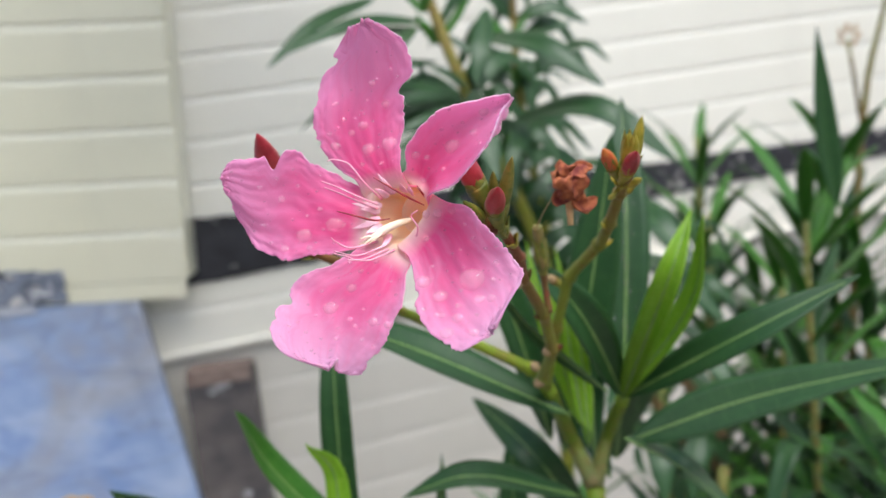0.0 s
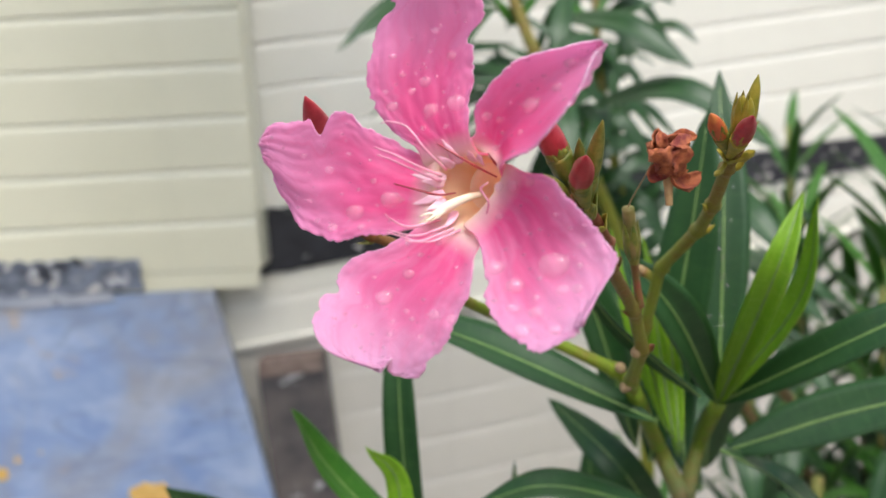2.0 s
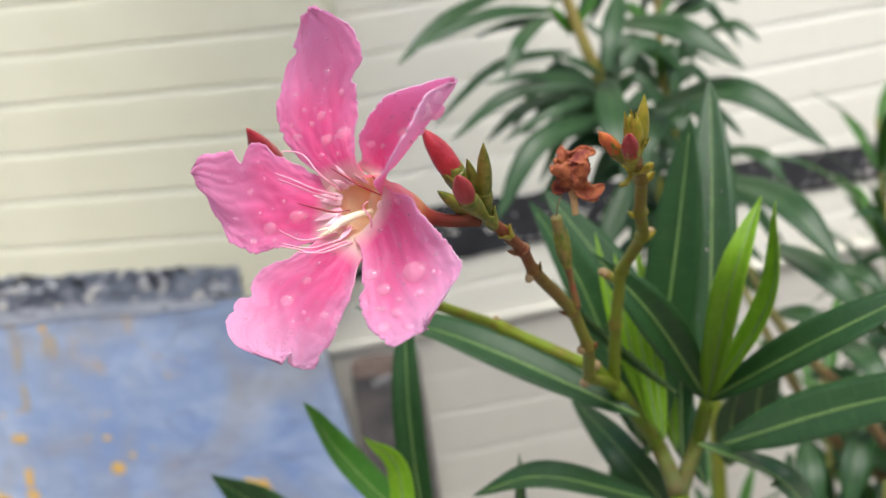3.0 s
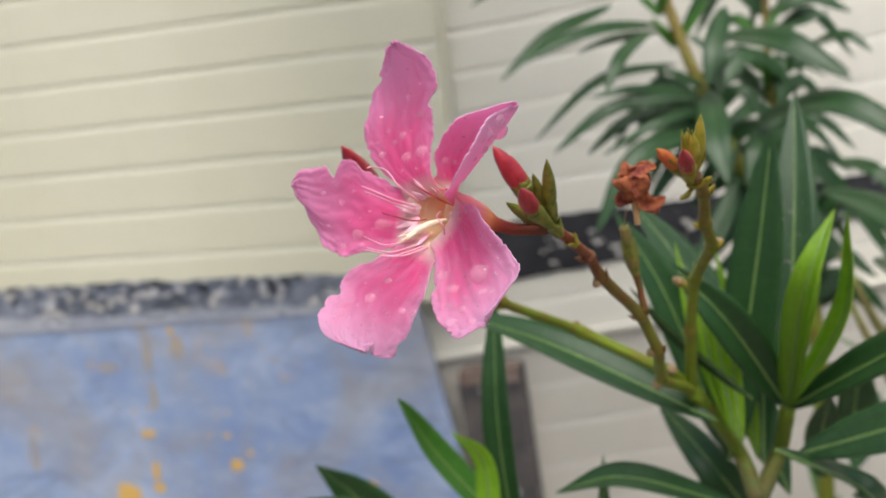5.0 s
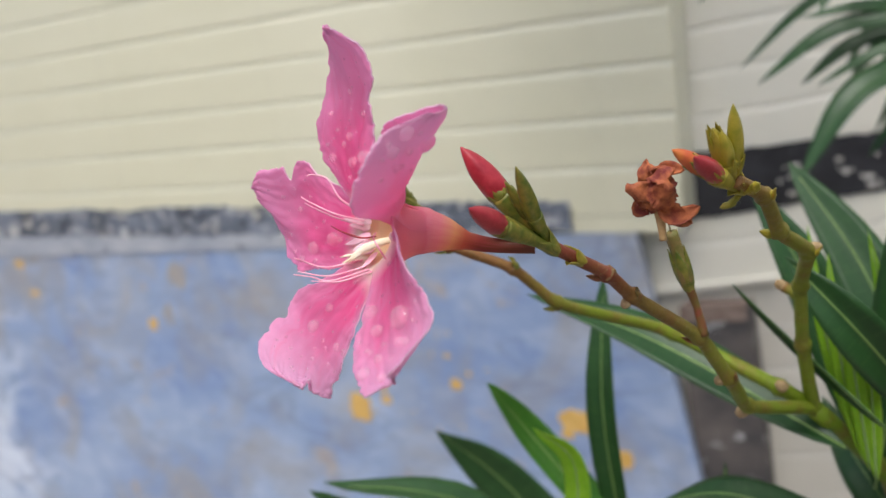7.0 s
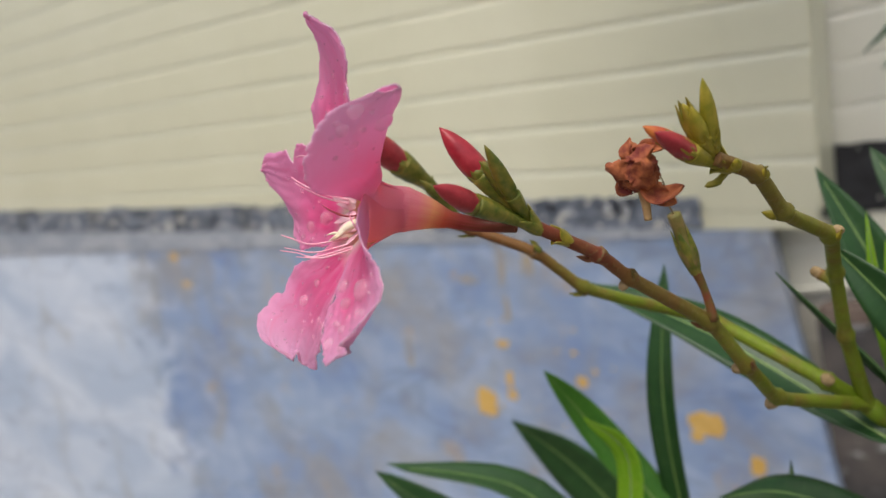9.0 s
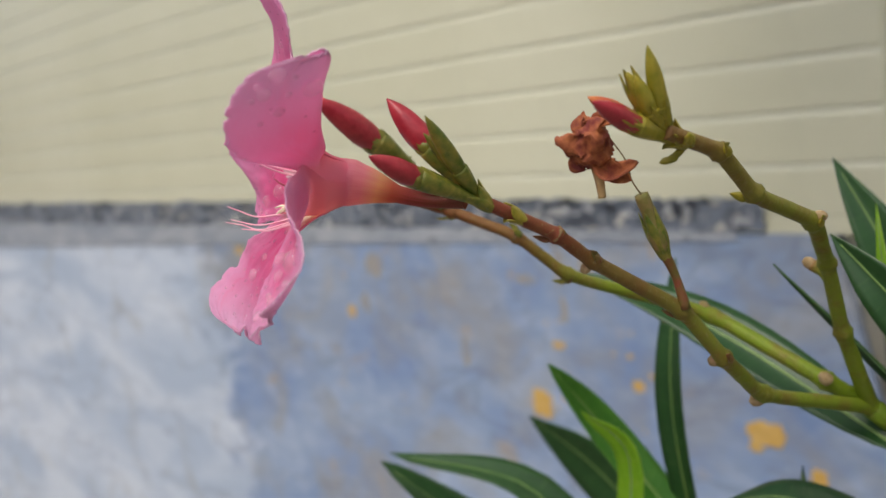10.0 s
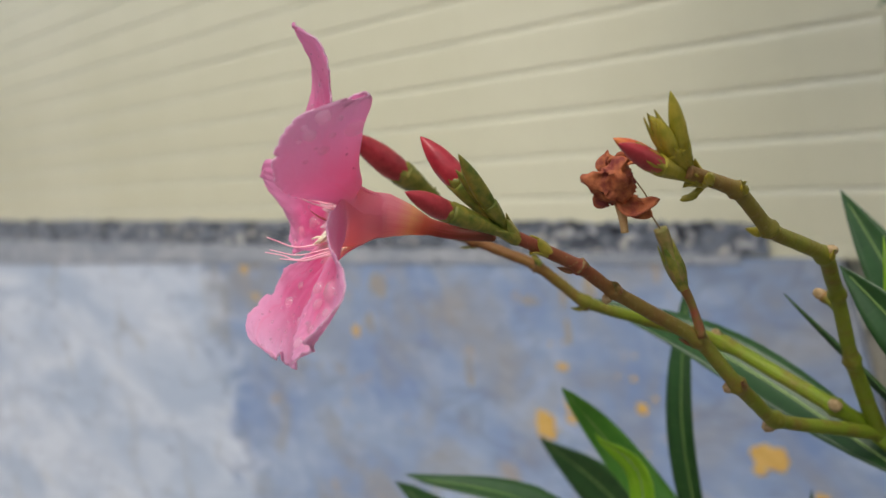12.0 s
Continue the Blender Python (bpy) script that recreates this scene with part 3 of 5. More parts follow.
def post():
    bm = bmesh.new()
    bmesh.ops.create_cube(bm, size=1)
    for v in bm.verts:
        x = -0.232 + v.co.x * 0.085
        z = 0.145 + v.co.z * 1.49
        v.co = (x + (0.89 - z) * 0.06, 1.186 + v.co.y * 0.036 + 0.02 * (v.co.x > 0), z - (0.012 if v.co.x < 0 and v.co.z > 0 else 0))
    bmesh.ops.subdivide_edges(bm, edges=bm.edges[:], cuts=6, use_grid_fill=True)
    for v in bm.verts:
        v.co += Vector((noise.noise(v.co * 30), noise.noise(v.co * 30 + Vector((5, 0, 0))), 0)) * 0.003
    me = bpy.data.meshes.new("post")
    bm.to_mesh(me)
    bm.free()
    me.materials.append(POST)
    ob = tagged(new("post", me), "weathered dark grey post with a worn brown top", "post")
    corners = [(x + (0.89 - z) * 0.06, y, z) for z in (0.872, 0.8925) for x, y in ((-0.273, 1.1655), (-0.191, 1.1855), (-0.191, 1.225), (-0.273, 1.205))]
    cap = mesh_of("worn_top", corners, [(0, 1, 5, 4), (1, 2, 6, 5), (2, 3, 7, 6), (3, 0, 4, 7), (4, 5, 6, 7), (3, 2, 1, 0)], WORN_WOOD, smooth=False)
    put("worn_top", cap, ob, "bare brown wood at the top")


post()


# ---------------------------------------------------------------- the oleander in flower
plant = thing("oleander", (0.075, 0.31, GROUND), "pink oleander in bloom with wet petals, buds and withered flower", "plant")

FORK = (0.0420, 0.2680, 1.1365)
tube("stem", [(0.075, 0.31, GROUND), (0.080, 0.305, 0.4), (0.074, 0.297, 0.95), (0.0628, 0.2872, 1.0894)], [0.006, 0.005, 0.0042, 0.0034], STEM, plant, "green main stem")
tube("stem", [(0.0628, 0.2872, 1.0894), (0.0571, 0.2990, 1.1038), FORK], [0.0033, 0.0028, 0.0026], STEM, plant, knots=0.05)
tube("stem", [(0.0628, 0.2872, 1.0894), (0.0719, 0.3053, 1.1010), (0.0738, 0.2870, 1.1233)], [0.0030, 0.0028, 0.0026], STEM, plant)
J = (0.0144, 0.1690, 1.2044)
tube("peduncle", [FORK, (0.0337, 0.2299, 1.1508), (0.0338, 0.2145, 1.1637), (0.0302, 0.2065, 1.1757), (0.0220, 0.1896, 1.1892), (0.0201, 0.1820, 1.1958), J],
     [0.0020, 0.0016, 0.0016, 0.00155, 0.0014, 0.0013, 0.0012], STEM_RED, plant, "flower stalk, green turning red", knots=0.38, angular=True, per=9)
tube("peduncle", [FORK, (0.0359, 0.2592, 1.1447), (0.0076, 0.2554, 1.1607), (-0.0095, 0.2226, 1.1770), (-0.0160, 0.2121, 1.1890), (-0.0283, 0.2045, 1.1962), (-0.0375, 0.1953, 1.2020)],
     [0.0022, 0.0020, 0.0017, 0.0014, 0.0013, 0.0013, 0.0012], STEM_PALE, plant, "bright green flower stalk", knots=0.38, angular=True, per=9)
tube("peduncle", [FORK, (0.0428, 0.2518, 1.1604), (0.0447, 0.2413, 1.1782), (0.0499, 0.2237, 1.1907), (0.0477, 0.2049, 1.1988), (0.0475, 0.1939, 1.2081), (0.0455, 0.1805, 1.2132)],
     [0.0022, 0.0017, 0.0016, 0.0016, 0.0015, 0.0014, 0.0012], STEM_OLIVE, plant, "knotty olive flower stalk", knots=0.38, angular=True, per=9)


def stalk_nodes(points, r, mat):
    """Swollen nodes with a stubby bract, on alternate sides of a stalk."""
    p = [Vector(q) for q in points]
    for i in range(1, len(p) - 1):
        d = (p[i + 1] - p[i - 1]).normalized()
        s = d.cross(Vector((0, -1, 0))).normalized() * (1 if i % 2 else -1)
        s = (s + 0.35 * Vector((0, -1, 0))).normalized()
        for turn, size in ((s, 1.0), (-s, 0.7)):
            a = p[i] + turn * r * 0.55 - d * 0.0008
            lathe("node", a, a + (turn * 0.9 + d * 0.9) * r * 1.25 * size, [r * k * size for k in (0.75, 0.80, 0.66, 0.42, 0.12)], mat, plant, sides=8)
        lathe("node_ring", p[i] - d * r * 0.30, p[i] + d * r * 0.30, [r * k for k in (1.14, 1.26, 1.29, 1.24, 1.10)], NODE_BARK, plant, sides=12, ridge=0.09)
        # a withered bract tip standing off the node
        me, _ = blade_mesh("bract", p[i] + s * r * 0.9, p[i] + s * r * 1.7 + d * r * 0.8, p[i] + s * r * 2.3 + d * r * 1.9, r * 1.1, s, mat, fold=0.5, rows=5, cols=4, widest=0.3, thick=0.0002)
        put("bract", me, plant)


def scar(at, r, way):
    d = Vector(way).normalized()
    lathe("leaf_scar", Vector(at), Vector(at) + d * r * 1.8, [r, r * 1.05, r * 0.95, r * 0.55], SCAR, plant, sides=10)


scar((0.0328, 0.2145, 1.1637), 0.0013, (-0.6, -0.6, -0.2))
scar((0.0334, 0.2299, 1.1505), 0.0015, (-0.7, -0.3, -0.6))
scar((0.0369, 0.2572, 1.1457), 0.0015, (-0.5, -0.5, 0.7))
tube("side_stub", [(0.0442, 0.2438, 1.1740), (0.0424, 0.2438, 1.1758), (0.0406, 0.2438, 1.1770)], [0.0014, 0.0012, 0.0015], STEM_OLIVE, plant)
scar((0.0406, 0.2438, 1.1770), 0.0013, (-0.8, -0.1, 0.5))
scar((0.0507, 0.2237, 1.1915), 0.0011, (0.9, -0.3, 0.1))
scar((0.0201, 0.1820, 1.1958), 0.0009, (-0.3, -0.6, 0.8))
scar((0.0212, 0.1892, 1.1884), 0.0010, (-0.4, -0.6, -0.7))
scar((0.0076, 0.2544, 1.1619), 0.0012, (-0.2, -0.3, 0.9))

stalk_nodes([FORK, (0.0338, 0.2145, 1.1637), (0.0302, 0.2065, 1.1757), (0.0220, 0.1896, 1.1892), (0.0201, 0.1820, 1.1958), J], 0.0013, SEPAL_RED)
stalk_nodes([FORK, (0.0076, 0.2554, 1.1607), (-0.0095, 0.2226, 1.1770), (-0.0160, 0.2121, 1.1890), (-0.0283, 0.2045, 1.1962), (-0.0375, 0.1953, 1.2020)], 0.0013, SEPAL)
stalk_nodes([FORK, (0.0499, 0.2237, 1.1907), (0.0477, 0.2049, 1.1988), (0.0475, 0.1939, 1.2081), (0.0455, 0.1805, 1.2132)], 0.0014, SEPAL_LIME)

# flower: local frame with right, up and forward
F_C = Vector((-0.0085, 0.1485, 1.2095))
F_F = Vector((-0.41, -1.0, 0.14)).normalized()
F_U = (Vector((0, 0, 1)) - F_F.z * F_F).normalized()
F_R = F_U.cross(F_F)


def fl(r, u, f):
    """A place in the flower's own frame, in millimetres."""
    return F_C + (F_R * r + F_U * u + F_F * f) * 0.001


def funnel(name, path, radii, mat, parent, label="", sides=40, rows=26, lobes=0.0):
    line = spline([fl(*p) for p in path], rows)
    verts, faces, uvs = [], [], []
    side = F_R.copy()
    for i, c in enumerate(line):
        d = (line[min(i + 1, rows - 1)] - line[max(i - 1, 0)]).normalized()
        side = (side - side.dot(d) * d).normalized()
        o = d.cross(side)
        r = lerp_list(radii, i / (rows - 1)) * 0.001
        for k in range(sides):
            a = 2 * math.pi * k / sides
            rr = r * (1 + lobes * math.cos(5 * a + 0.6) * max(0, 1 - 2.2 * i / rows))
            verts.append(c + rr * (math.cos(a) * side + math.sin(a) * o))
            uvs.append((i / (rows - 1), k / sides))
    for i in range(rows - 1):
        for k in range(sides):
            a, b = i * sides + k, i * sides + (k + 1) % sides
            faces.append((a, b, b + sides, a + sides))
    return put(name, mesh_of(name, verts, faces, mat, uvs), parent, label)


PIPE = [(2.65, 1.9, -5.9), (2.8, 1.85, -6.6), (3.2, 1.7, -8.0), (4.5, 1.0, -11.2), (5.8, -0.4, -15.5), (7.6, -1.5, -20.5), (12.6, -1.7, -25.6)]
flower = funnel("flower", PIPE, [4.22, 4.25, 4.15, 3.1, 1.6, 1.35, 1.3], TUBE_OUT, plant, "open five-petalled pink flower with rain drops", lobes=0.03, rows=40)
funnel("throat", [(2.75, 1.9, -5.2), (3.0, 1.8, -6.4), (3.5, 1.5, -8.0), (3.9, 1.3, -9.2)], [4.05, 3.3, 1.8, 0.3], TUBE_IN, flower, "yellow throat")


class Petal:
    """stations: reach, low and high edge, and the forward lift at low edge, middle and high edge, in mm; the first two lie in the throat."""

    def __init__(self, angle, stations, mat, notches=(), clefts=(), seed=0.0, ruffle=0.35, jag=1.0):
        self.a, self.jag = radians(angle), jag
        self.st, self.notches, self.clefts, self.seed, self.ruffle = stations, notches, clefts, seed, ruffle
        rows, cols = 190, 64
        verts, faces, uvs = [], [], []
        for i in range(rows + 1):
            for k in range(cols + 1):
                verts.append(fl(*self.place(i / rows, 2 * k / cols - 1)))
                uvs.append((i / rows, k / cols))
        w = cols + 1
        for i in range(rows):
            for k in range(cols):
                p = i * w + k
                faces.append((p, p + w, p + w + 1, p + 1))
        me = mesh_of("petal", verts, faces, mat, uvs)
        me.materials.append(PETAL_BACK)
        me.materials.append(PETAL_RIM)
        self.ob = put("petal", me, flower)
        thick = self.ob.modifiers.new("thickness", "SOLIDIFY")
        thick.thickness, thick.offset, thick.material_offset, thick.material_offset_rim = 0.00030, 0.0, 1, 2

    def station(self, t):
        x = t * (len(self.st) - 1)
        k = min(int(x), len(self.st) - 2)
        f = x - k
        p = [self.st[max(0, min(len(self.st) - 1, j))] for j in range(k - 1, k + 3)]
        return [0.5 * (2 * b + (c - a) * f + (2 * a - 5 * b + 4 * c - d) * f * f + (3 * b - a - 3 * c + d) * f ** 3) for a, b, c, d in zip(*p)]

    def fray(self, t, s):
        """Scallops and fine teeth along an edge."""
        big = noise.noise((t * 9, 2.5, s)) * 0.55
        torn = max(0, noise.noise((t * 21, 1.5, s + 4)) - 0.12) * 1.5
        return big + torn + noise.noise((t * 75, 3.5, s + 6)) * 0.34 + noise.noise((t * 38, 8.5, s + 2)) * 0.14

    def place(self, t, v):
        reach, lo, hi, f0, f1, f2 = self.station(t)
        s = self.seed
        wide = 0.04 * max(0, 1 - t / 0.2) * (hi - lo)
        lo, hi = lo - wide, hi + wide
        lo0, hi0 = lo, hi
        keep = min(1, (hi - lo) / 11) * max(0, min(1, (t - 0.25) * 4)) * self.jag
        lo += keep * self.fray(t, s)
        hi -= keep * self.fray(t, s + 50)
        for side, r0, depth, width in self.notches:
            cut = depth * math.exp(-((reach - r0) / width) ** 2)
            if side < 0:
                lo += cut
            else:
                hi -= cut
        b = lo + (hi - lo) * (v + 1) / 2
        hug = max(0.0, 1 - t / 0.24)
        reach -= hug * (b - 0.5 * (lo + hi)) ** 2 / 9.5
        reach += (noise.noise((v * 5, s, 1)) * 0.6 + max(0, noise.noise((v * 9, s, 2)) - 0.1) * 1.0 + noise.noise((v * 24, s, 5)) * 0.40) * t ** 8
        for v0, depth, width in self.clefts:
            reach -= depth * math.exp(-((v - v0) / width) ** 2) * t ** 5
        v = max(-1.0, min(1.0, 2 * (b - lo0) / max(hi0 - lo0, 1.5) - 1))
        lift = f1 * (1 - v * v) + f0 * v * (v - 1) / 2 + f2 * v * (v + 1) / 2
        free = max(0, min(1, (t - 0.2) * 4))
        rim = max(abs(v), (t - 0.55) / 0.45) ** 4
        lift += free * self.ruffle * (noise.noise((t * 4, v * 2.2, s + 20)) + 0.5 * noise.noise((t * 10, v * 5, s + 30)) + rim * (1.3 * noise.noise((t * 11, v * 5, s + 40)) + 0.7 * noise.noise((t * 28, v * 12, s + 44))))
        ca, sa = math.cos(self.a), math.sin(self.a)
        x, y = reach * ca - b * sa, reach * sa + b * ca
        # the claw's foot lies inside the tube
        dx, dy = x - 2.65, y - 1.9
        foot = max(0.0, 1 - t / 0.09) * (1 - 4.08 / math.hypot(dx, dy))
        return x - foot * dx, y - foot * dy, lift

    def normal(self, t, v):
        e = 0.03
        n = (fl(*self.place(t, v + e)) - fl(*self.place(t, v - e))).cross(fl(*self.place(t + e, v)) - fl(*self.place(t - e, v))).normalized()
        return -n

    def rain(self, drops, behind=False, stretch=1.1):
        """Drops at t along and v across the petal, with their radius in mm."""
        for t, v, size in drops:
            n = -self.normal(t, v) if behind else self.normal(t, v)
            bead(fl(*self.place(t, v)) + n * 0.00010, n, size * 0.001, stretch)


DOME = {}


def bead(at, n, size, stretch, owner=None):
    """A flattened drop of water; all share one mesh."""
    if not DOME:
        verts, faces = [], []
        rings, sides = 7, 18
        for i in range(rings):
            a = math.pi / 2 * i / (rings - 1)
            rr, h = math.cos(a) ** 0.85 if i < rings - 1 else 0.02, math.sin(a) * 0.62
            for k in range(sides):
                q = 2 * math.pi * k / sides
                w = 1 + 0.07 * math.sin(2 * q + 1) + 0.04 * math.sin(3 * q)
                verts.append((rr * w * math.cos(q), rr * w * math.sin(q), h))
        for i in range(rings - 1):
            for k in range(sides):
                a, b = i * sides + k, i * sides + (k + 1) % sides
                faces.append((a, b, b + sides, a + sides))
        faces.append(tuple(range((rings - 1) * sides, rings * sides)))
        DOME["mesh"] = mesh_of("water_drop", verts, faces, WATER)
    ob = new("water_drop", DOME["mesh"])
    ob.visible_shadow = False
    ob.parent = owner or flower
    q = n.to_track_quat("Z", "Y")
    ob.matrix_basis = Matrix.LocRotScale(at, q, (size * stretch, size, size))


top = Petal(102, [(5.5, -6, -0.1, -6.3, -6.3, -6.3), (6.9, -5.4, 2.2, -2.4, -2.4, -2.5), (6.9, -4, 5.3, 0.3, 0.1, 0.1), (9.6, -3.7, 5.8, 1.9, 1.5, 1.2), (13, -4.4, 9.2, 2.1, 1.5, 1.3), (17.3, -5.7, 11, 2.1, 1.4, 2.1), (21.4, -7.3, 11.5, 1.9, 1.3, 2.8), (25.5, -9.9, 10.4, 3, 1.8, 2.2), (30.4, -10.4, 8.5, 4.3, 3.5, 1), (34.2, -8.5, 4.2, 7, 5.5, 2), (36.5, -5.6, 0.4, 7.8, 6.8, 4.1)],
            PETAL, notches=[(-1, 23.8, 2.6, 1.3), (1, 32.2, 2.6, 0.9)], seed=1.0, ruffle=0.55)
upper_right = Petal(46, [(7.5, -3.6, 2.3, -6.3, -6.3, -6.3), (7.6, -3.2, 4.3, -2.4, -2.4, -2.4), (7.4, -2.5, 5.5, 1, -1.6, 0.4), (9, -2.4, 5.4, 5.2, -2.2, 1), (11.6, -4, 7.4, 9.9, -1.2, 2.1), (15, -6.3, 8, 13.8, -0, 3.1), (18.6, -7.2, 7.7, 16.2, 0.8, 3.9), (22.2, -7.3, 6.7, 17.4, 1.4, 4.5), (26.3, -6.6, 4, 17, 2, 4.3), (30, -4.2, 1.5, 13.9, 1.9, 3.4), (31.9, -2.1, -0, 6, 2.1, 2.7)],
                    PETAL, seed=2.0, ruffle=0.22, jag=0.5)
lower_right = Petal(-38, [(5.2, 0.2, 6.1, -6.3, -6.3, -6.4), (5.1, -1.3, 6.3, -2.4, -2.4, -2.2), (3.7, -3, 9, 1.2, 0.4, 2.1), (6.7, -2.7, 10, 3.8, 1.6, 4.5), (10.8, -4.4, 12, 6.5, 3.6, 6.9), (14.8, -7.3, 11.8, 9.4, 5.1, 8.2), (18.5, -8.6, 11.1, 11.5, 6.2, 7.9), (22.3, -8.3, 10.2, 12.7, 7.8, 7.2), (25.9, -7.3, 8.7, 13.4, 9.6, 7), (27.4, -5.9, 4.1, 14.1, 10.9, 10.2), (28.3, -2.8, 0.3, 13.5, 11.5, 13.2)],
                    PETAL_PALE, notches=[(-1, 27.5, 0.8, 0.8)], seed=3.0, ruffle=0.45)
bottom = Petal(-113, [(1.5, -1.2, 4.7, -6.3, -6.3, -6.3), (3.1, -3.3, 4.1, -2.4, -2.4, -2.2), (4.9, -4.3, 6.1, 1.4, 0.6, 2.3), (7.2, -4.6, 6.9, 3.2, 2.5, 4.9), (10.8, -7, 8.7, 5.3, 4.7, 7.1), (14.4, -10.5, 8.9, 7, 6.3, 8.1), (18.4, -12.8, 8.9, 8.3, 7.5, 8.5), (22.1, -12, 8.3, 10.9, 8.8, 8.5), (25.4, -10.2, 7.4, 14.3, 10.1, 8.2), (27.8, -6.2, 5.9, 14.6, 10.8, 8.1), (27.9, 0.2, 3.4, 10.8, 10.7, 7.9)],
               PETAL_PALE, notches=[(-1, 20.4, 2.6, 0.9)], clefts=[(0.3, 2.6, 0.12)], seed=4.0, ruffle=0.4)
left = Petal(173, [(1.8, -5.2, 0.8, -6.2, -6.3, -6.3), (4.3, -5.9, 1.6, -2.6, -2.4, -2.4), (5.6, -5.6, 4.8, 0.1, 0.2, 1.1), (8.2, -6.1, 6.2, -0.7, 0.6, 1.9), (12.3, -7.5, 7.6, 0.4, 1.6, 3), (16.3, -9.2, 8.4, 1.8, 2.2, 3.8), (20.3, -11.7, 9.4, 3.7, 2.7, 4.1), (24.2, -11, 9, 5.1, 3.2, 3.6), (28.4, -9.1, 7.2, 6, 4.4, 2.5), (31.6, -8.5, 3.1, 7.8, 6.5, 2.9), (33.4, -6.3, -0.6, 8, 7.3, 2.7)],
             PETAL, notches=[(-1, 24.6, 3.6, 1.2)], seed=5.0, ruffle=0.5)

top.rain([(0.49, 0.69, 0.9), (0.53, 0.27, 0.7), (0.55, -0.05, 0.95), (0.44, -0.11, 1.2), (0.44, -0.72, 1.35), (0.72, -0.14, 0.65), (0.62, -0.56, 0.85), (0.6, 0.34, 0.5), (0.68, 0.53, 0.5), (0.62, -0.05, 0.3), (0.68, 0.47, 0.35), (0.73, -0.27, 0.3), (0.85, -0.95, 0.25), (0.66, -0.24, 0.3), (0.75, -0.56, 0.3), (0.72, 0.31, 0.25), (0.55, 0.69, 0.45), (0.57, 0.5, 0.3), (0.56, -0.27, 0.3), (0.38, 0.27, 0.5), (0.36, -0.34, 0.45), (0.49, -0.4, 0.3)])
upper_right.rain([(0.58, 0.21, 1.4), (0.81, 0.56, 0.9), (0.71, 0.11, 0.75), (0.41, 0.76, 0.9), (0.44, 0.47, 0.6), (0.47, -0.18, 0.6), (0.3, 0.18, 0.6), (0.61, 0.69, 0.4), (0.71, 0.53, 0.4), (0.72, 0.95, 0.35), (0.53, 0.56, 0.3), (0.57, -0.34, 0.35), (0.71, -0.4, 0.5), (0.41, -0.76, 0.45), (0.85, 0.21, 0.4), (0.32, 0.79, 0.3), (0.78, -0.43, 0.4), (0.4, 0.18, 0.35)])
lower_right.rain([(0.62, 0.11, 2.15), (0.55, -0.53, 1.25), (0.44, -0.79, 1.3), (0.22, 0.34, 0.9), (0.28, 0.56, 1), (0.34, 0.82, 0.95), (0.31, -0.31, 0.6), (0.71, -0.02, 0.9), (0.69, -0.53, 1), (0.75, 0.14, 0.8), (0.65, -0.37, 0.5), (0.62, -0.69, 0.6), (0.7, -0.85, 1.2), (0.66, 0.66, 0.5), (0.8, -0.56, 0.8), (0.58, 0.69, 0.4), (0.46, 0.02, 0.35), (0.7, 0.43, 0.45), (0.61, -0.18, 0.4), (0.55, -0.21, 0.3), (0.75, -0.27, 0.4), (0.6, -0.76, 0.5), (0.53, -0.89, 0.45), (0.43, 0.66, 0.35), (0.5, 0.66, 0.4), (0.36, 0.21, 0.3), (0.48, 0.27, 0.3), (0.42, -0.53, 0.35), (0.49, -0.18, 0.3), (0.62, 0.89, 0.3)])
bottom.rain([(0.6, -0.18, 1.3), (0.48, -0.14, 0.9), (0.61, 0.21, 0.5), (0.57, 0.66, 0.9), (0.55, 0.92, 0.8), (0.39, -0.34, 0.5), (0.75, -0.37, 0.4), (0.63, 0.34, 0.45), (0.73, 0.21, 0.4), (0.66, -0.47, 0.35), (0.32, -0.21, 0.5), (0.37, -0.76, 0.45), (0.54, 0.37, 0.35), (0.67, 0.08, 0.35), (0.75, -0.05, 0.3), (0.72, -0.56, 0.35), (0.83, -0.21, 0.35), (0.8, 0.18, 0.3), (0.67, 0.6, 0.4), (0.41, 0.76, 0.4), (0.37, 0.5, 0.35), (0.67, 0.85, 0.35), (0.55, -0.08, 0.3), (0.55, -0.5, 0.35), (0.63, -0.63, 0.3), (0.75, -0.69, 0.3)])
left.rain([(0.39, 0.21, 1.5), (0.53, 0.53, 1.4), (0.67, -0.11, 0.7), (0.62, 0.79, 0.8), (0.49, 0.82, 0.6), (0.47, -0.08, 0.5), (0.74, 0.43, 0.4), (0.77, -0.37, 0.5), (0.59, -0.37, 0.4), (0.62, -0.66, 0.3), (0.5, -0.43, 0.3), (0.7, 0.72, 0.45), (0.8, 0.69, 0.3), (0.38, 0.69, 0.4), (0.35, 0.24, 0.45), (0.44, 0.4, 0.3), (0.85, -0.43, 0.3), (0.9, -0.6, 0.3), (0.53, 0.11, 0.35), (0.6, 0.27, 0.3), (0.75, -0.05, 0.25)])
upper_right.rain([(0.82, -0.76, 1.1), (0.89, -0.72, 1.3), (0.8, -0.21, 1.7), (0.8, -0.53, 0.6), (0.73, -0.6, 1), (0.85, -0.85, 0.6), (0.69, -0.76, 0.5), (0.8, -0.85, 0.5), (0.75, -0.69, 0.4), (0.87, -0.5, 0.5)], behind=True)
rain = random.Random(11)
for petal in (top, upper_right, lower_right, bottom, left):
    petal.rain([(rain.uniform(0.3, 0.95), rain.uniform(-0.85, 0.85), rain.uniform(0.10, 0.26)) for i in range(34)])
    petal.rain([(rain.uniform(0.4, 0.9), rain.uniform(-0.8, 0.8), rain.uniform(0.12, 0.4)) for i in range(6)], behind=True)

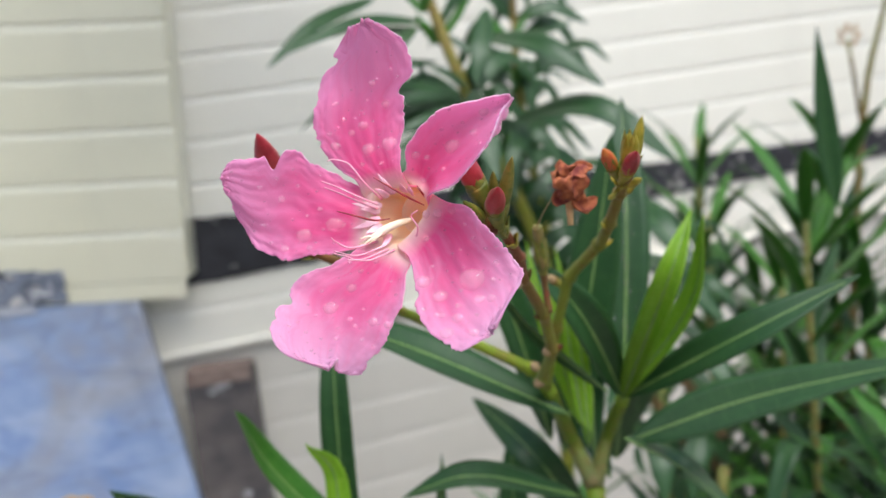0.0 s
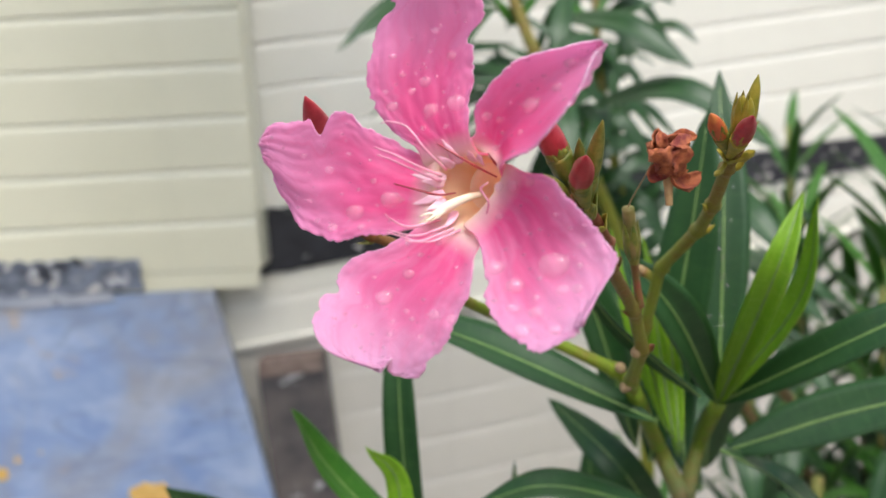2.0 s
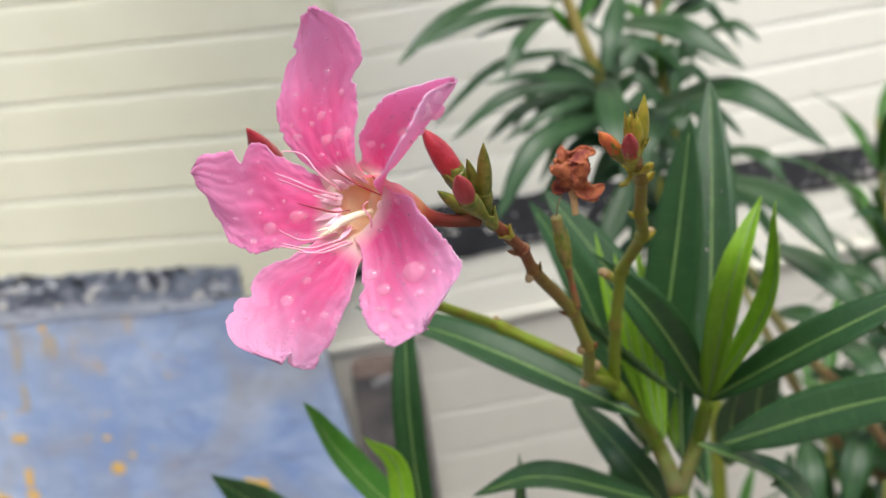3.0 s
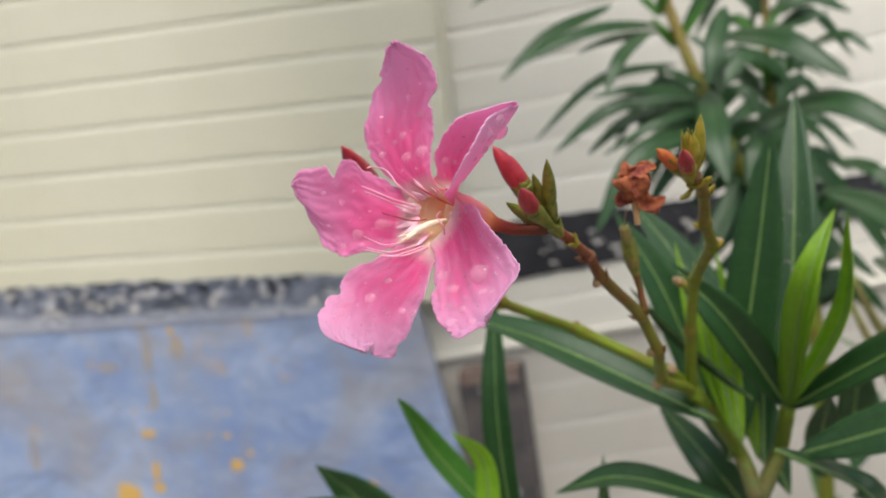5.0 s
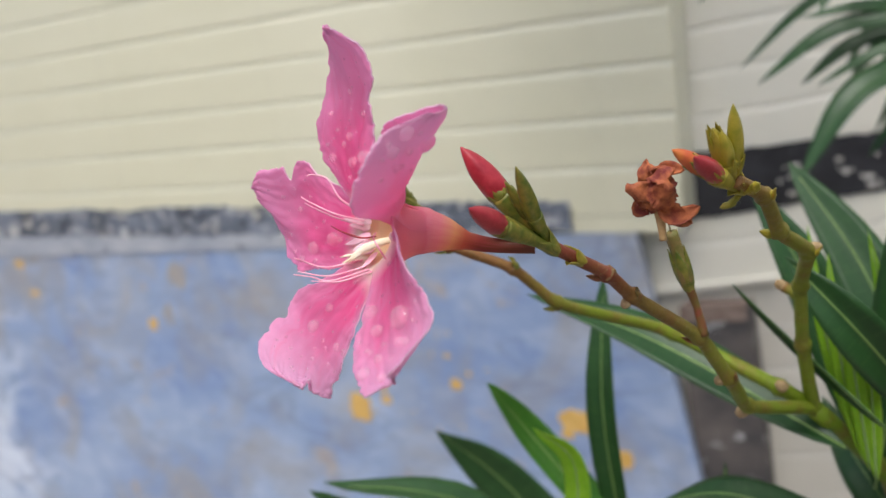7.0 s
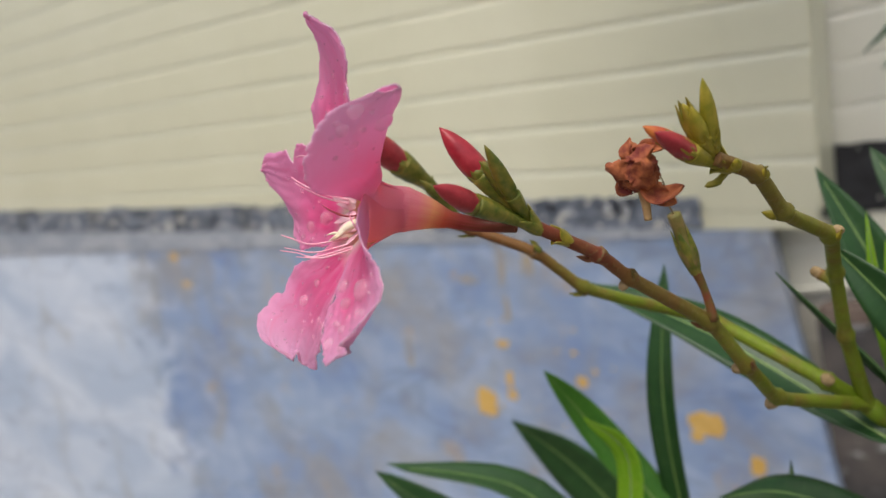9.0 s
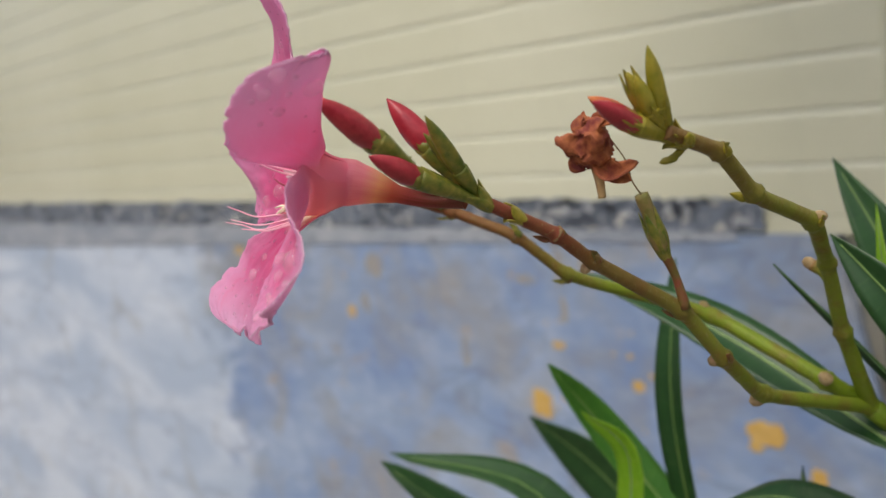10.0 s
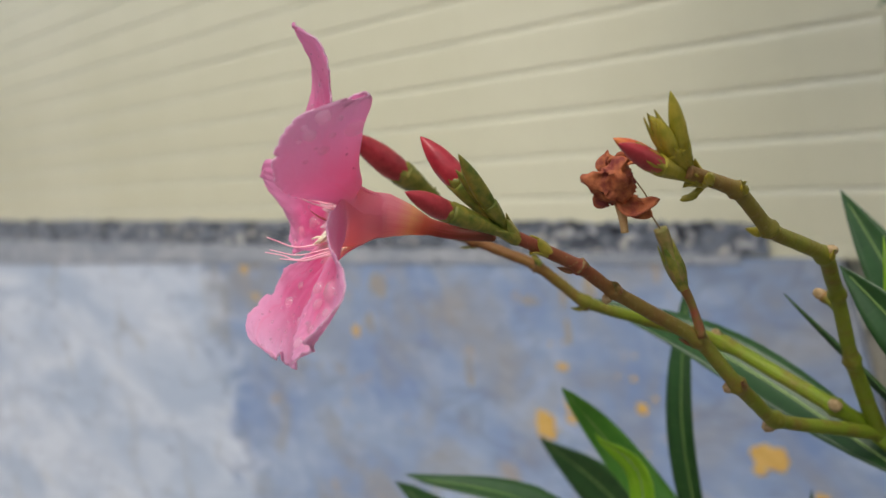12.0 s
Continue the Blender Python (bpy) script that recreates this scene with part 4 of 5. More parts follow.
# heart of the flower
tube("stamen_cone", [fl(1.6, 0.6, -3.0), fl(0.2, 0.0, -0.4), fl(-1.8, -1.1, 1.4), fl(-4.0, -2.7, 2.6), fl(-4.9, -3.3, 2.9)], [0.0005, 0.0007, 0.0008, 0.0006, 0.0002], CREAMY, flower, "cream cone of anthers", sides=12)
curls = [
    ((-3.0, 4.6, 0), (-4.6, 7.6, 4.6), (-7.3, 11.1, 5.6), (-9.6, 11.9, 7.4), (-10.4, 11.6, 8.2)),
    ((-3.6, 3.6, 0.5), (-5.6, 5.0, 5.2), (-8.6, 6.8, 8.0), (-11.4, 7.9, 8.8)),
    ((-3.8, 2.8, 0.5), (-6.0, 4.2, 4.6), (-8.8, 5.8, 7.2), (-11.2, 6.8, 8.2)),
    ((-3.6, -3.4, 1), (-6.4, -4.4, 7), (-7.8, -3.2, 10.5), (-7.8, -2.4, 12.5)),
    ((-2.6, -4.4, 1), (-5.2, -5.8, 7), (-7.6, -4.8, 12)),
    ((-1.4, -4.8, 1), (-4.6, -6.6, 7), (-6.2, -5.8, 10), (-7.2, -5.2, 13)),
    ((-0.2, -5.0, 1), (-2.8, -6.6, 6), (-4.6, -6.6, 8.5), (-5.6, -6.4, 10.5)),
    ((4.2, -2.6, 1), (5.2, -0.6, 3), (4.2, 1.4, 3.6), (5.6, 2.4, 4)),
]
for c in curls:
    tube("filament", [fl(*p) for p in c], [0.00022, 0.00017, 0.00014, 0.00010], FILAMENT, flower, sides=6, per=7)
tuft = random.Random(8)
for i in range(9):
    a = fl(-1.2 - 0.35 * i, -0.7 - 0.26 * i, 1.2 + 0.2 * i)
    w = Vector((tuft.uniform(-1, 1), tuft.uniform(-1, 1), tuft.uniform(-1, 1))) * 0.0009
    tube("anther_hair", [a, a + w * 0.6 + (fl(-5.4, -3.6, 3.5) - a) * 0.35, a + w + (fl(-6.0, -4.0, 3.8) - a) * 0.75], [0.0003, 0.00026, 0.00008], CREAMY, flower, sides=6, per=4)
fringe = random.Random(4)
for i in range(11):
    a = radians(66 + 17 * i + fringe.uniform(-5, 5))
    r0, r1 = 4.3, 6.2 + fringe.uniform(0.0, 3.2)
    b = a + fringe.uniform(-0.2, 0.2)
    me, _ = blade_mesh("corona_tooth", fl(0.6 + r0 * math.cos(a), 1.6 + r0 * math.sin(a), -0.8), fl(0.4 + 0.5 * (r0 + r1) * math.cos(b), 1.4 + 0.5 * (r0 + r1) * math.sin(b), 1.1), fl(r1 * math.cos(b), 1.2 + r1 * math.sin(b), 2.0),
                       0.0012, F_F, CORONA, rows=6, cols=4, widest=0.15, thick=0.00008, fold=0.04)
    put("corona_tooth", me, flower)
for c in [((4.8, 3.4, -2.0), (1.9, 5.2, 0.6), (-3.9, 8.7, 1.9)), ((-1.6, 0.9, -0.6), (-4.0, 0.6, 1.0), (-7.0, 1.4, 2.6), (-10.8, 2.4, 3.2)), ((5.4, 4.6, -1.6), (4.4, 7.0, 0.8)),
          ((6.2, 3.0, -3.2), (5.2, 2.6, -5.6)), ((6.2, 1.4, -3.2), (5.1, 1.5, -5.8)), ((5.6, 0.2, -3.2), (4.6, 0.8, -5.6))]:
    tube("streak", [fl(*p) for p in c], [0.00012, 0.00022, 0.0001], STREAK, flower, sides=6)


def sepals(base, tip, radius, mat, count, reach, owner, flare=1.0, broad=1.25):
    base, tip = Vector(base), Vector(tip)
    d = (tip - base).normalized()
    s = d.orthogonal().normalized()
    o = d.cross(s)
    for k in range(count):
        a = 2 * math.pi * k / count + 0.4
        w = math.cos(a) * s + math.sin(a) * o
        me, _ = blade_mesh("sepal", base + w * radius * 0.6 - d * 0.001, base + w * radius * 1.08 + d * reach * 0.5, base + w * radius * flare + d * reach * (0.9 + 0.25 * math.sin(5 * a + count)), radius * broad, w, mat, fold=-0.5, widest=0.35, rows=8, cols=4, thick=0.0002)
        put("sepal", me, owner)


FAT = (0.62, 0.90, 1.0, 1.0, 0.95, 0.84, 0.66, 0.40, 0.05)


def bud(base, tip, radius, mat, sep_mat, reach, label="", count=5, flare=1.05, stalk=None, bend=(0, 0, 0)):
    """A pointed bud; stalk: where its calyx starts."""
    body = lathe("bud", base, tip, [radius * k for k in FAT], mat, plant, label, twist=1.3, ridge=0.05, bend=bend)
    if count:
        sepals(base, tip, radius * 0.92, sep_mat, count, reach, body, flare)
    if stalk:
        lathe("calyx", stalk, Vector(base) + (Vector(tip) - Vector(base)) * 0.10, [radius * k for k in (0.50, 0.58, 0.70, 0.86, 0.98, 1.02)], sep_mat, body, sides=12, ridge=0.06)
        sepals(midway(stalk, base, t=0.35), base, radius * 0.8, sep_mat, 4, (Vector(base) - Vector(stalk)).length * 0.95, body, 1.25, 1.3)
    return body


# buds round the open flower
bud((0.0092, 0.1645, 1.2137), (0.0036, 0.1600, 1.2241), 0.0024, BUD_RED, SEPAL, 0.0034, "large crimson bud", stalk=(0.0140, 0.1688, 1.2052))
bud((0.0114, 0.1585, 1.2097), (0.0110, 0.1478, 1.2153), 0.0020, BUD_RED, SEPAL, 0.0034, "small crimson bud in green sepals", stalk=(0.0140, 0.1685, 1.2045))
bud((0.0142, 0.1655, 1.2095), (0.0154, 0.1572, 1.2205), 0.0015, SEPAL, SEPAL, 0.0080, "closed green bud", flare=0.55, stalk=(0.0144, 0.1690, 1.2050))
bud((0.0128, 0.1665, 1.2095), (0.0118, 0.1598, 1.2176), 0.0012, SEPAL, SEPAL, 0.0060, "closed green bud", flare=0.6, stalk=(0.0142, 0.1690, 1.2050))
bud((0.0105, 0.1672, 1.2062), (0.0055, 0.1600, 1.2118), 0.0014, SEPAL, SEPAL_RED, 0.0060, "closed green bud", flare=0.6, stalk=(0.0142, 0.1690, 1.2045))
sepals((0.0150, 0.1702, 1.2032), (0.0140, 0.1684, 1.2056), 0.0017, SEPAL, 5, 0.0042, plant, 1.5)
sepals((0.0178, 0.1752, 1.2000), (0.0168, 0.1734, 1.2016), 0.0015, SEPAL_LIME, 3, 0.0034, plant, 1.5)
sepals((0.0456, 0.1858, 1.2108), (0.0450, 0.1838, 1.2120), 0.0017, SEPAL_LIME, 4, 0.0040, plant, 1.6)
sepals((-0.0328, 0.1972, 1.2070), (-0.0334, 0.1960, 1.2095), 0.0015, SEPAL, 4, 0.0036, plant, 1.5)
# large bud behind the flower
bud((-0.0342, 0.1905, 1.2140), (-0.0363, 0.1744, 1.2270), 0.0031, BUD_RED, SEPAL, 0.0040, "large crimson bud", stalk=(-0.0330, 0.1975, 1.2080))
bud((-0.0300, 0.1985, 1.2035), (-0.0292, 0.1890, 1.2110), 0.0015, SEPAL, SEPAL, 0.0060, "closed green bud", flare=0.6, stalk=(-0.0290, 0.2020, 1.1975))
# cluster on the knotty stalk
bud((0.0464, 0.1786, 1.2168), (0.0473, 0.1746, 1.2268), 0.0014, SEPAL_LIME, SEPAL_LIME, 0.0050, "long olive-yellow bud scale", flare=0.6, stalk=(0.0449, 0.1828, 1.2128), count=3)
bud((0.0447, 0.1780, 1.2160), (0.0441, 0.1734, 1.2232), 0.0017, SEPAL_LIME, SEPAL_LIME, 0.0084, "olive-yellow bud with toothed scales", flare=0.8, stalk=(0.0448, 0.1828, 1.2126))
bud((0.0454, 0.1772, 1.2164), (0.0455, 0.1732, 1.2226), 0.0014, SEPAL_LIME, SEPAL_LIME, 0.0050, "closed olive-yellow bud", flare=0.8, stalk=(0.0449, 0.1826, 1.2126), count=4)
bud((0.0440, 0.1756, 1.2146), (0.0431, 0.1650, 1.2196), 0.0018, BUD_RED, SEPAL_LIME, 0.0056, "small fat crimson bud", stalk=(0.0447, 0.1832, 1.2116))
bud((0.0415, 0.1780, 1.2154), (0.0376, 0.1717, 1.2202), 0.0016, BUD_ORANGE, SEPAL, 0.0050, "small orange bud", stalk=(0.0446, 0.1832, 1.2120))
bud((0.0476, 0.1842, 1.2108), (0.0492, 0.1816, 1.2124), 0.0009, SEPAL_LIME, SEPAL_LIME, 0.0022, "tiny green side bud", stalk=(0.0452, 0.1850, 1.2106))
bud((0.0434, 0.1852, 1.2082), (0.0418, 0.1838, 1.2078), 0.0006, SEPAL_LIME, SEPAL_LIME, 0.0016, "tiny green side bud", stalk=(0.0450, 0.1866, 1.2098), count=3)
# spent flower: calyx on a bent pedicel
tube("pedicel", [(0.0314, 0.2055, 1.1765), (0.0305, 0.2045, 1.1830), (0.0295, 0.2025, 1.1885)], [0.0011, 0.0008, 0.0011], SEPAL_RED, plant)
pod = lathe("spent_calyx", (0.0296, 0.2026, 1.1880), (0.0278, 0.1992, 1.2002), [0.0010, 0.0017, 0.0019, 0.0018, 0.0015, 0.0013, 0.0014, 0.0013], POD, plant, "dry olive calyx that has shed its flower", ridge=0.08)
sepals((0.0296, 0.2026, 1.1880), (0.0278, 0.1992, 1.2002), 0.0018, SEPAL, 5, 0.0090, pod, 1.02)
tube("thread", [(0.0278, 0.1992, 1.2002), (0.0285, 0.1955, 1.2035), (0.0300, 0.1920, 1.2075), (0.0310, 0.1860, 1.2125)], [0.00016, 0.00016, 0.00014], SCAR, plant, "dry style thread", sides=5)


def withered(centre):
    """A shrunken flower: a crumpled cup with torn, curled lobes."""
    c = Vector(centre)
    verts, faces, uvs = [], [], []
    rings, sides = 16, 44
    turn = Matrix.Rotation(radians(-20), 3, "Y") @ Matrix.Rotation(radians(25), 3, "X")
    for i in range(rings):
        t = i / (rings - 1)
        for k in range(sides):
            a = 2 * math.pi * k / sides
            lobe = 1 + 0.30 * math.cos(3 * a + 0.7) * t + 0.16 * math.cos(7 * a) * t
            r = (0.0012 + 0.0026 * math.sin(2.6 * t) ** 0.8) * lobe
            p = Vector((r * math.cos(a), r * math.sin(a), 0.0078 * (t - 0.5)))
            p += Vector([noise.noise(p * 420 + Vector((q, 2 * q, 0))) for q in (1, 5, 9)]) * 0.0015 * (0.4 + t)
            p += Vector([noise.noise(p * 1400 + Vector((q, 2 * q, 0))) for q in (2, 6, 8)]) * 0.0007
            verts.append(c + turn @ p)
            uvs.append((t, k / sides))
    for i in range(rings - 1):
        for k in range(sides):
            p, q = i * sides + k, i * sides + (k + 1) % sides
            faces.append((p, q, q + sides, p + sides))
    ob = put("withered_flower", mesh_of("withered_flower", verts, faces, WITHERED, uvs), plant, "shrivelled rust-brown flower")
    m = ob.modifiers.new("thickness", "SOLIDIFY")
    m.thickness = 0.0004
    for base, mid, tip, w, n in [
        ((-0.0012, 0.0, 0.0020), (-0.0016, -0.0004, 0.0036), (-0.0014, 0.0004, 0.0052), 0.0020, (0, -1, 0.2)),
        ((0.0008, 0.0005, 0.0022), (0.0030, 0.0000, 0.0036), (0.0054, -0.0002, 0.0038), 0.0028, (0.1, -1, 0.5)),
        ((0.0000, 0.0005, -0.0026), (0.0034, 0.0014, -0.0052), (0.0070, 0.0026, -0.0034), 0.0036, (0.2, -0.8, 0.5)),
        ((0.0002, 0.0008, -0.0030), (0.0030, 0.0020, -0.0052), (0.0054, 0.0030, -0.0068), 0.0030, (0.2, -0.9, 0.2)),
        ((-0.0014, 0.0, -0.0016), (-0.0026, -0.0004, -0.0030), (-0.0016, -0.0002, -0.0044), 0.0028, (-0.4, -1, -0.2)),
    ]:
        me, _ = blade_mesh("lobe", c + Vector(base), c + Vector(mid), c + Vector(tip), w, n, WITHERED, fold=0.8, wave=0.14, rows=10, blunt=0.55)
        put("lobe", me, ob)
    tube("tube_stub", [c + Vector((0.0, 0.001, -0.0035)), c + Vector((0.0002, 0.0012, -0.0065)), c + Vector((0.0003, 0.0013, -0.0094))], [0.0011, 0.0008, 0.0007], STRAW, ob, sides=8)


withered((0.0318, 0.1793, 1.2120))

# leaves of the flowering plant
G = (0.0738, 0.2870, 1.1233)
wet_leaf = leaf(plant, G, (0.0796, 0.2999, 1.1828), (0.0842, 0.3201, 1.2308), 0.0160, (-0.15, -1, 0.3), blunt=0.8, widest=0.45, label="broad dark leaf with rain drops on it")
leaf(plant, (0.0536, 0.2978, 1.0998), (0.0659, 0.2947, 1.1700), (0.0734, 0.2947, 1.2184), 0.0180, (-0.3, -1, 0.2), blunt=0.75)
leaf(plant, G, (0.0752, 0.2440, 1.1719), (0.0851, 0.2479, 1.1960), 0.0085, (-0.6, -1, 0.1), LEAF_YOUNG, "young bright green leaf", fold=0.6)
leaf(plant, G, (0.0887, 0.2594, 1.1632), (0.0882, 0.2460, 1.1942), 0.0072, (-0.9, -0.6, 0.1), LEAF_YOUNG, "young bright green leaf", fold=0.6)
leaf(plant, G, (0.0752, 0.2600, 1.155), (0.0813, 0.2523, 1.1751), 0.0080, (-0.5, -1, 0.1), LEAF_YOUNG, "young bright green leaf", fold=0.7)
leaf(plant, (0.0531, 0.3179, 1.0967), (0.0362, 0.3121, 1.1563), (0.0178, 0.3141, 1.1922), 0.0160, (0.35, -0.9, 0.35), fold=0.35)
leaf(plant, (0.076, 0.315, 1.080), (0.0500, 0.342, 1.150), (0.0225, 0.354, 1.1925), 0.0200, (0.3, -0.9, 0.3), blunt=0.75)
leaf(plant, (0.0530, 0.2740, 1.122), (0.0440, 0.2790, 1.155), (0.0395, 0.2850, 1.1835), 0.0042, (-0.3, -1, 0.1), LEAF_YOUNG, "narrow young lime-green leaf")
leaf(plant, (0.0540, 0.2730, 1.120), (0.0478, 0.2770, 1.150), (0.0453, 0.2800, 1.1773), 0.0046, (0.2, -1, 0.1), LEAF_YOUNG, "narrow young lime-green leaf")
leaf(plant, (0.0555, 0.2720, 1.118), (0.0520, 0.2735, 1.145), (0.0498, 0.2750, 1.1675), 0.0050, (-0.2, -1, 0.1), LEAF_YOUNG, "narrow young lime-green leaf")
leaf(plant, (0.0570, 0.2710, 1.116), (0.0560, 0.2740, 1.140), (0.0555, 0.2780, 1.1600), 0.0050, (-0.4, -1, 0.1), LEAF_YOUNG, "narrow young lime-green leaf")
leaf(plant, G, (0.0551, 0.2646, 1.1586), (0.0374, 0.2613, 1.1806), 0.0130, (0.15, -0.8, 0.1), fold=0.5, widest=0.45)
leaf(plant, (0.0608, 0.2612, 1.1349), (0.0389, 0.2663, 1.1542), (0.0248, 0.2577, 1.1734), 0.0055, (-0.5, -0.6, -0.5), fold=0.4)
leaf(plant, (0.0497, 0.2702, 1.1246), (-0.0016, 0.2738, 1.1506), (-0.0382, 0.2627, 1.1678), 0.0150, (-0.1, -0.55, 0.9), fold=0.3)
leaf(plant, (-0.0260, 0.3104, 1.0115), (-0.0302, 0.2948, 1.1077), (-0.0294, 0.3031, 1.1636), 0.0118, (-0.25, -1, 0.1), blunt=0.65, widest=0.5)
leaf(plant, (-0.0037, 0.2951, 1.0439), (-0.0509, 0.2915, 1.1004), (-0.0623, 0.2737, 1.1331), 0.0135, (0.9, -0.35, 0.25), LEAF_MID, "glossy fresh green leaf", blunt=0.7)
leaf(plant, (-0.0371, 0.2491, 1.0326), (-0.0300, 0.2686, 1.1025), (-0.0388, 0.2585, 1.1257), 0.0080, (0.2, -1, 0.4), LEAF_YOUNG)
leaf(plant, (-0.0554, 0.3983, 0.9520), (-0.1048, 0.3604, 1.0441), (-0.1241, 0.3306, 1.0850), 0.0230, (0.3, -0.8, 0.45))
leaf(plant, (-0.0292, 0.2704, 0.9889), (-0.0684, 0.2765, 1.0782), (-0.1164, 0.2460, 1.1019), 0.0150, (0.1, -0.4, 1), blunt=0.7)
leaf(plant, (-0.0333, 0.2943, 1.0158), (-0.1000, 0.2754, 1.0582), (-0.1270, 0.2496, 1.0954), 0.0190, (0.1, -0.5, 1), blunt=0.7)
leaf(plant, (0.006, 0.306, 1.045), (0.0065, 0.305, 1.075), (0.008, 0.3032, 1.1005), 0.0050, (0.4, -1, 0))
leaf(plant, (0.0724, 0.3436, 1.0454), (0.0487, 0.3322, 1.0848), (0.0274, 0.3726, 1.0985), 0.0150, (-0.35, -0.8, 0.5), blunt=0.75)
leaf(plant, (0.050, 0.400, 0.990), (0.0490, 0.401, 1.035), (0.0491, 0.4016, 1.0729), 0.0150, (0, -1, 0.1))
leaf(plant, G, (0.1017, 0.2533, 1.1523), (0.1385, 0.2442, 1.1727), 0.0125, (-0.25, -0.75, 0.65), fold=0.3)
leaf(plant, (0.0762, 0.2889, 1.1058), (0.1193, 0.2791, 1.1225), (0.1727, 0.2551, 1.1403), 0.0175, (-0.1, -0.75, 0.75))
leaf(plant, (0.0666, 0.2600, 1.1184), (0.0988, 0.2976, 1.0900), (0.0979, 0.2374, 1.0974), 0.0125, (0.1, -0.5, 0.9))
leaf(plant, (0.058, 0.290, 1.085), (0.018, 0.280, 1.1010), (-0.0085, 0.284, 1.0930), 0.0125, (0, -0.45, 1))
leaf(plant, (0.096, 0.38, 1.060), (0.095, 0.365, 1.088), (0.097, 0.350, 1.108), 0.014, (0, -1, 0.2))
leaf(plant, (0.114, 0.42, 1.060), (0.115, 0.400, 1.093), (0.115, 0.390, 1.115), 0.016, (0, -1, 0.2))
leaf(plant, (0.064, 0.300, 1.100), (0.060, 0.300, 1.140), (0.053, 0.302, 1.178), 0.0060, (-0.3, -1, 0), LEAF_YOUNG)
leaf(plant, (0.066, 0.300, 1.098), (0.068, 0.312, 1.135), (0.067, 0.325, 1.172), 0.0100, (-0.3, -1, 0.2))

# rain on the broad leaf
for i in range(26):
    t = rain.uniform(0.2, 0.82)
    mid_line = spline([G, (0.0796, 0.2999, 1.1828), (0.0842, 0.3201, 1.2308)], 40)[int(t * 39)]
    side = -0.0012 if i < 12 else rain.uniform(-0.0055, 0.0055)
    p = mid_line + Vector((side + rain.uniform(-0.0008, 0.0008), -0.0006 - 0.20 * abs(side), 0))
    bead(p, Vector((-0.15, -1, 0.3)).normalized(), rain.uniform(0.00025, 0.0006), rain.uniform(1.0, 1.5), wet_leaf)

# ---------------------------------------------------------------- oleanders behind
def back_stem(owner, points, radii, mat=None):
    tube("stem", points, radii, mat or WOODY, owner, sides=8, per=5)


back = thing("oleander", (0.12, 0.70, GROUND), "tall oleander with drooping dark leaves before the wall", "plant", "shrubs by the wall")
back_stem(back, [(0.12, 0.70, GROUND), (0.14, 0.70, 0.6), (0.140, 0.70, 0.98), *[(0.028, 0.700, 1.341), (0.041, 0.690, 1.309), (0.050, 0.680, 1.279), (0.059, 0.670, 1.252), (0.068, 0.670, 1.229), (0.085, 0.675, 1.188), (0.109, 0.690, 1.142), (0.133, 0.700, 1.068)][::-1], (0.015, 0.71, 1.38)], [0.007, 0.006, 0.0055, 0.005, 0.0048, 0.0045, 0.0042, 0.004, 0.003], STEM_OLIVE)
back_stem(back, [(0.14, 0.70, 0.6), (0.145, 0.72, 1.0), *[(0.119, 0.770, 1.311), (0.117, 0.750, 1.255), (0.120, 0.740, 1.214), (0.123, 0.730, 1.178), (0.133, 0.720, 1.110)][::-1], (0.122, 0.78, 1.38)], [0.005, 0.0045, 0.004, 0.0035, 0.003, 0.002], STEM_OLIVE)


def drape(owner, base, mid, tip, width, facing=(0, -0.7, 0.8), mat=None):
    leaf(owner, base, mid, tip, width * 1.12, facing, mat, rib=False, rows=12, cols=4, blunt=0.75)


FACE = (0, -0.8, 0.6)
drape(back, (0.000, 0.700, 1.314), (-0.045, 0.660, 1.292), (-0.080, 0.630, 1.261), 0.0116, FACE)
drape(back, (0.035, 0.690, 1.294), (-0.015, 0.650, 1.291), (-0.069, 0.620, 1.269), 0.0106, FACE)
drape(back, (0.035, 0.690, 1.289), (-0.001, 0.670, 1.285), (-0.026, 0.660, 1.277), 0.0067, FACE)
drape(back, (0.029, 0.670, 1.289), (0.010, 0.620, 1.270), (-0.003, 0.600, 1.244), 0.0101, FACE)
drape(back, (0.046, 0.700, 1.264), (-0.011, 0.670, 1.256), (-0.063, 0.660, 1.215), 0.0080, FACE)
drape(back, (0.059, 0.690, 1.238), (0.018, 0.660, 1.246), (-0.021, 0.650, 1.244), 0.0083, FACE)
drape(back, (0.060, 0.670, 1.236), (0.001, 0.650, 1.235), (-0.047, 0.640, 1.205), 0.0110, FACE)
drape(back, (0.050, 0.690, 1.232), (0.008, 0.670, 1.224), (-0.024, 0.660, 1.201), 0.0101, FACE)
drape(back, (0.059, 0.660, 1.227), (0.026, 0.640, 1.219), (-0.010, 0.630, 1.201), 0.0072, FACE)
drape(back, (0.063, 0.660, 1.214), (0.015, 0.620, 1.197), (-0.016, 0.600, 1.148), 0.0163, FACE)
drape(back, (0.066, 0.690, 1.206), (0.040, 0.670, 1.202), (0.017, 0.660, 1.193), 0.0076, FACE)
drape(back, (0.037, 0.660, 1.221), (0.028, 0.650, 1.211), (0.025, 0.650, 1.199), 0.0057, FACE)
drape(back, (0.067, 0.650, 1.241), (0.067, 0.600, 1.210), (0.073, 0.580, 1.178), 0.0188, FACE)
drape(back, (0.081, 0.660, 1.299), (0.071, 0.630, 1.269), (0.065, 0.620, 1.242), 0.0134, FACE)
drape(back, (0.077, 0.670, 1.279), (0.114, 0.620, 1.267), (0.153, 0.600, 1.237), 0.0186, FACE)
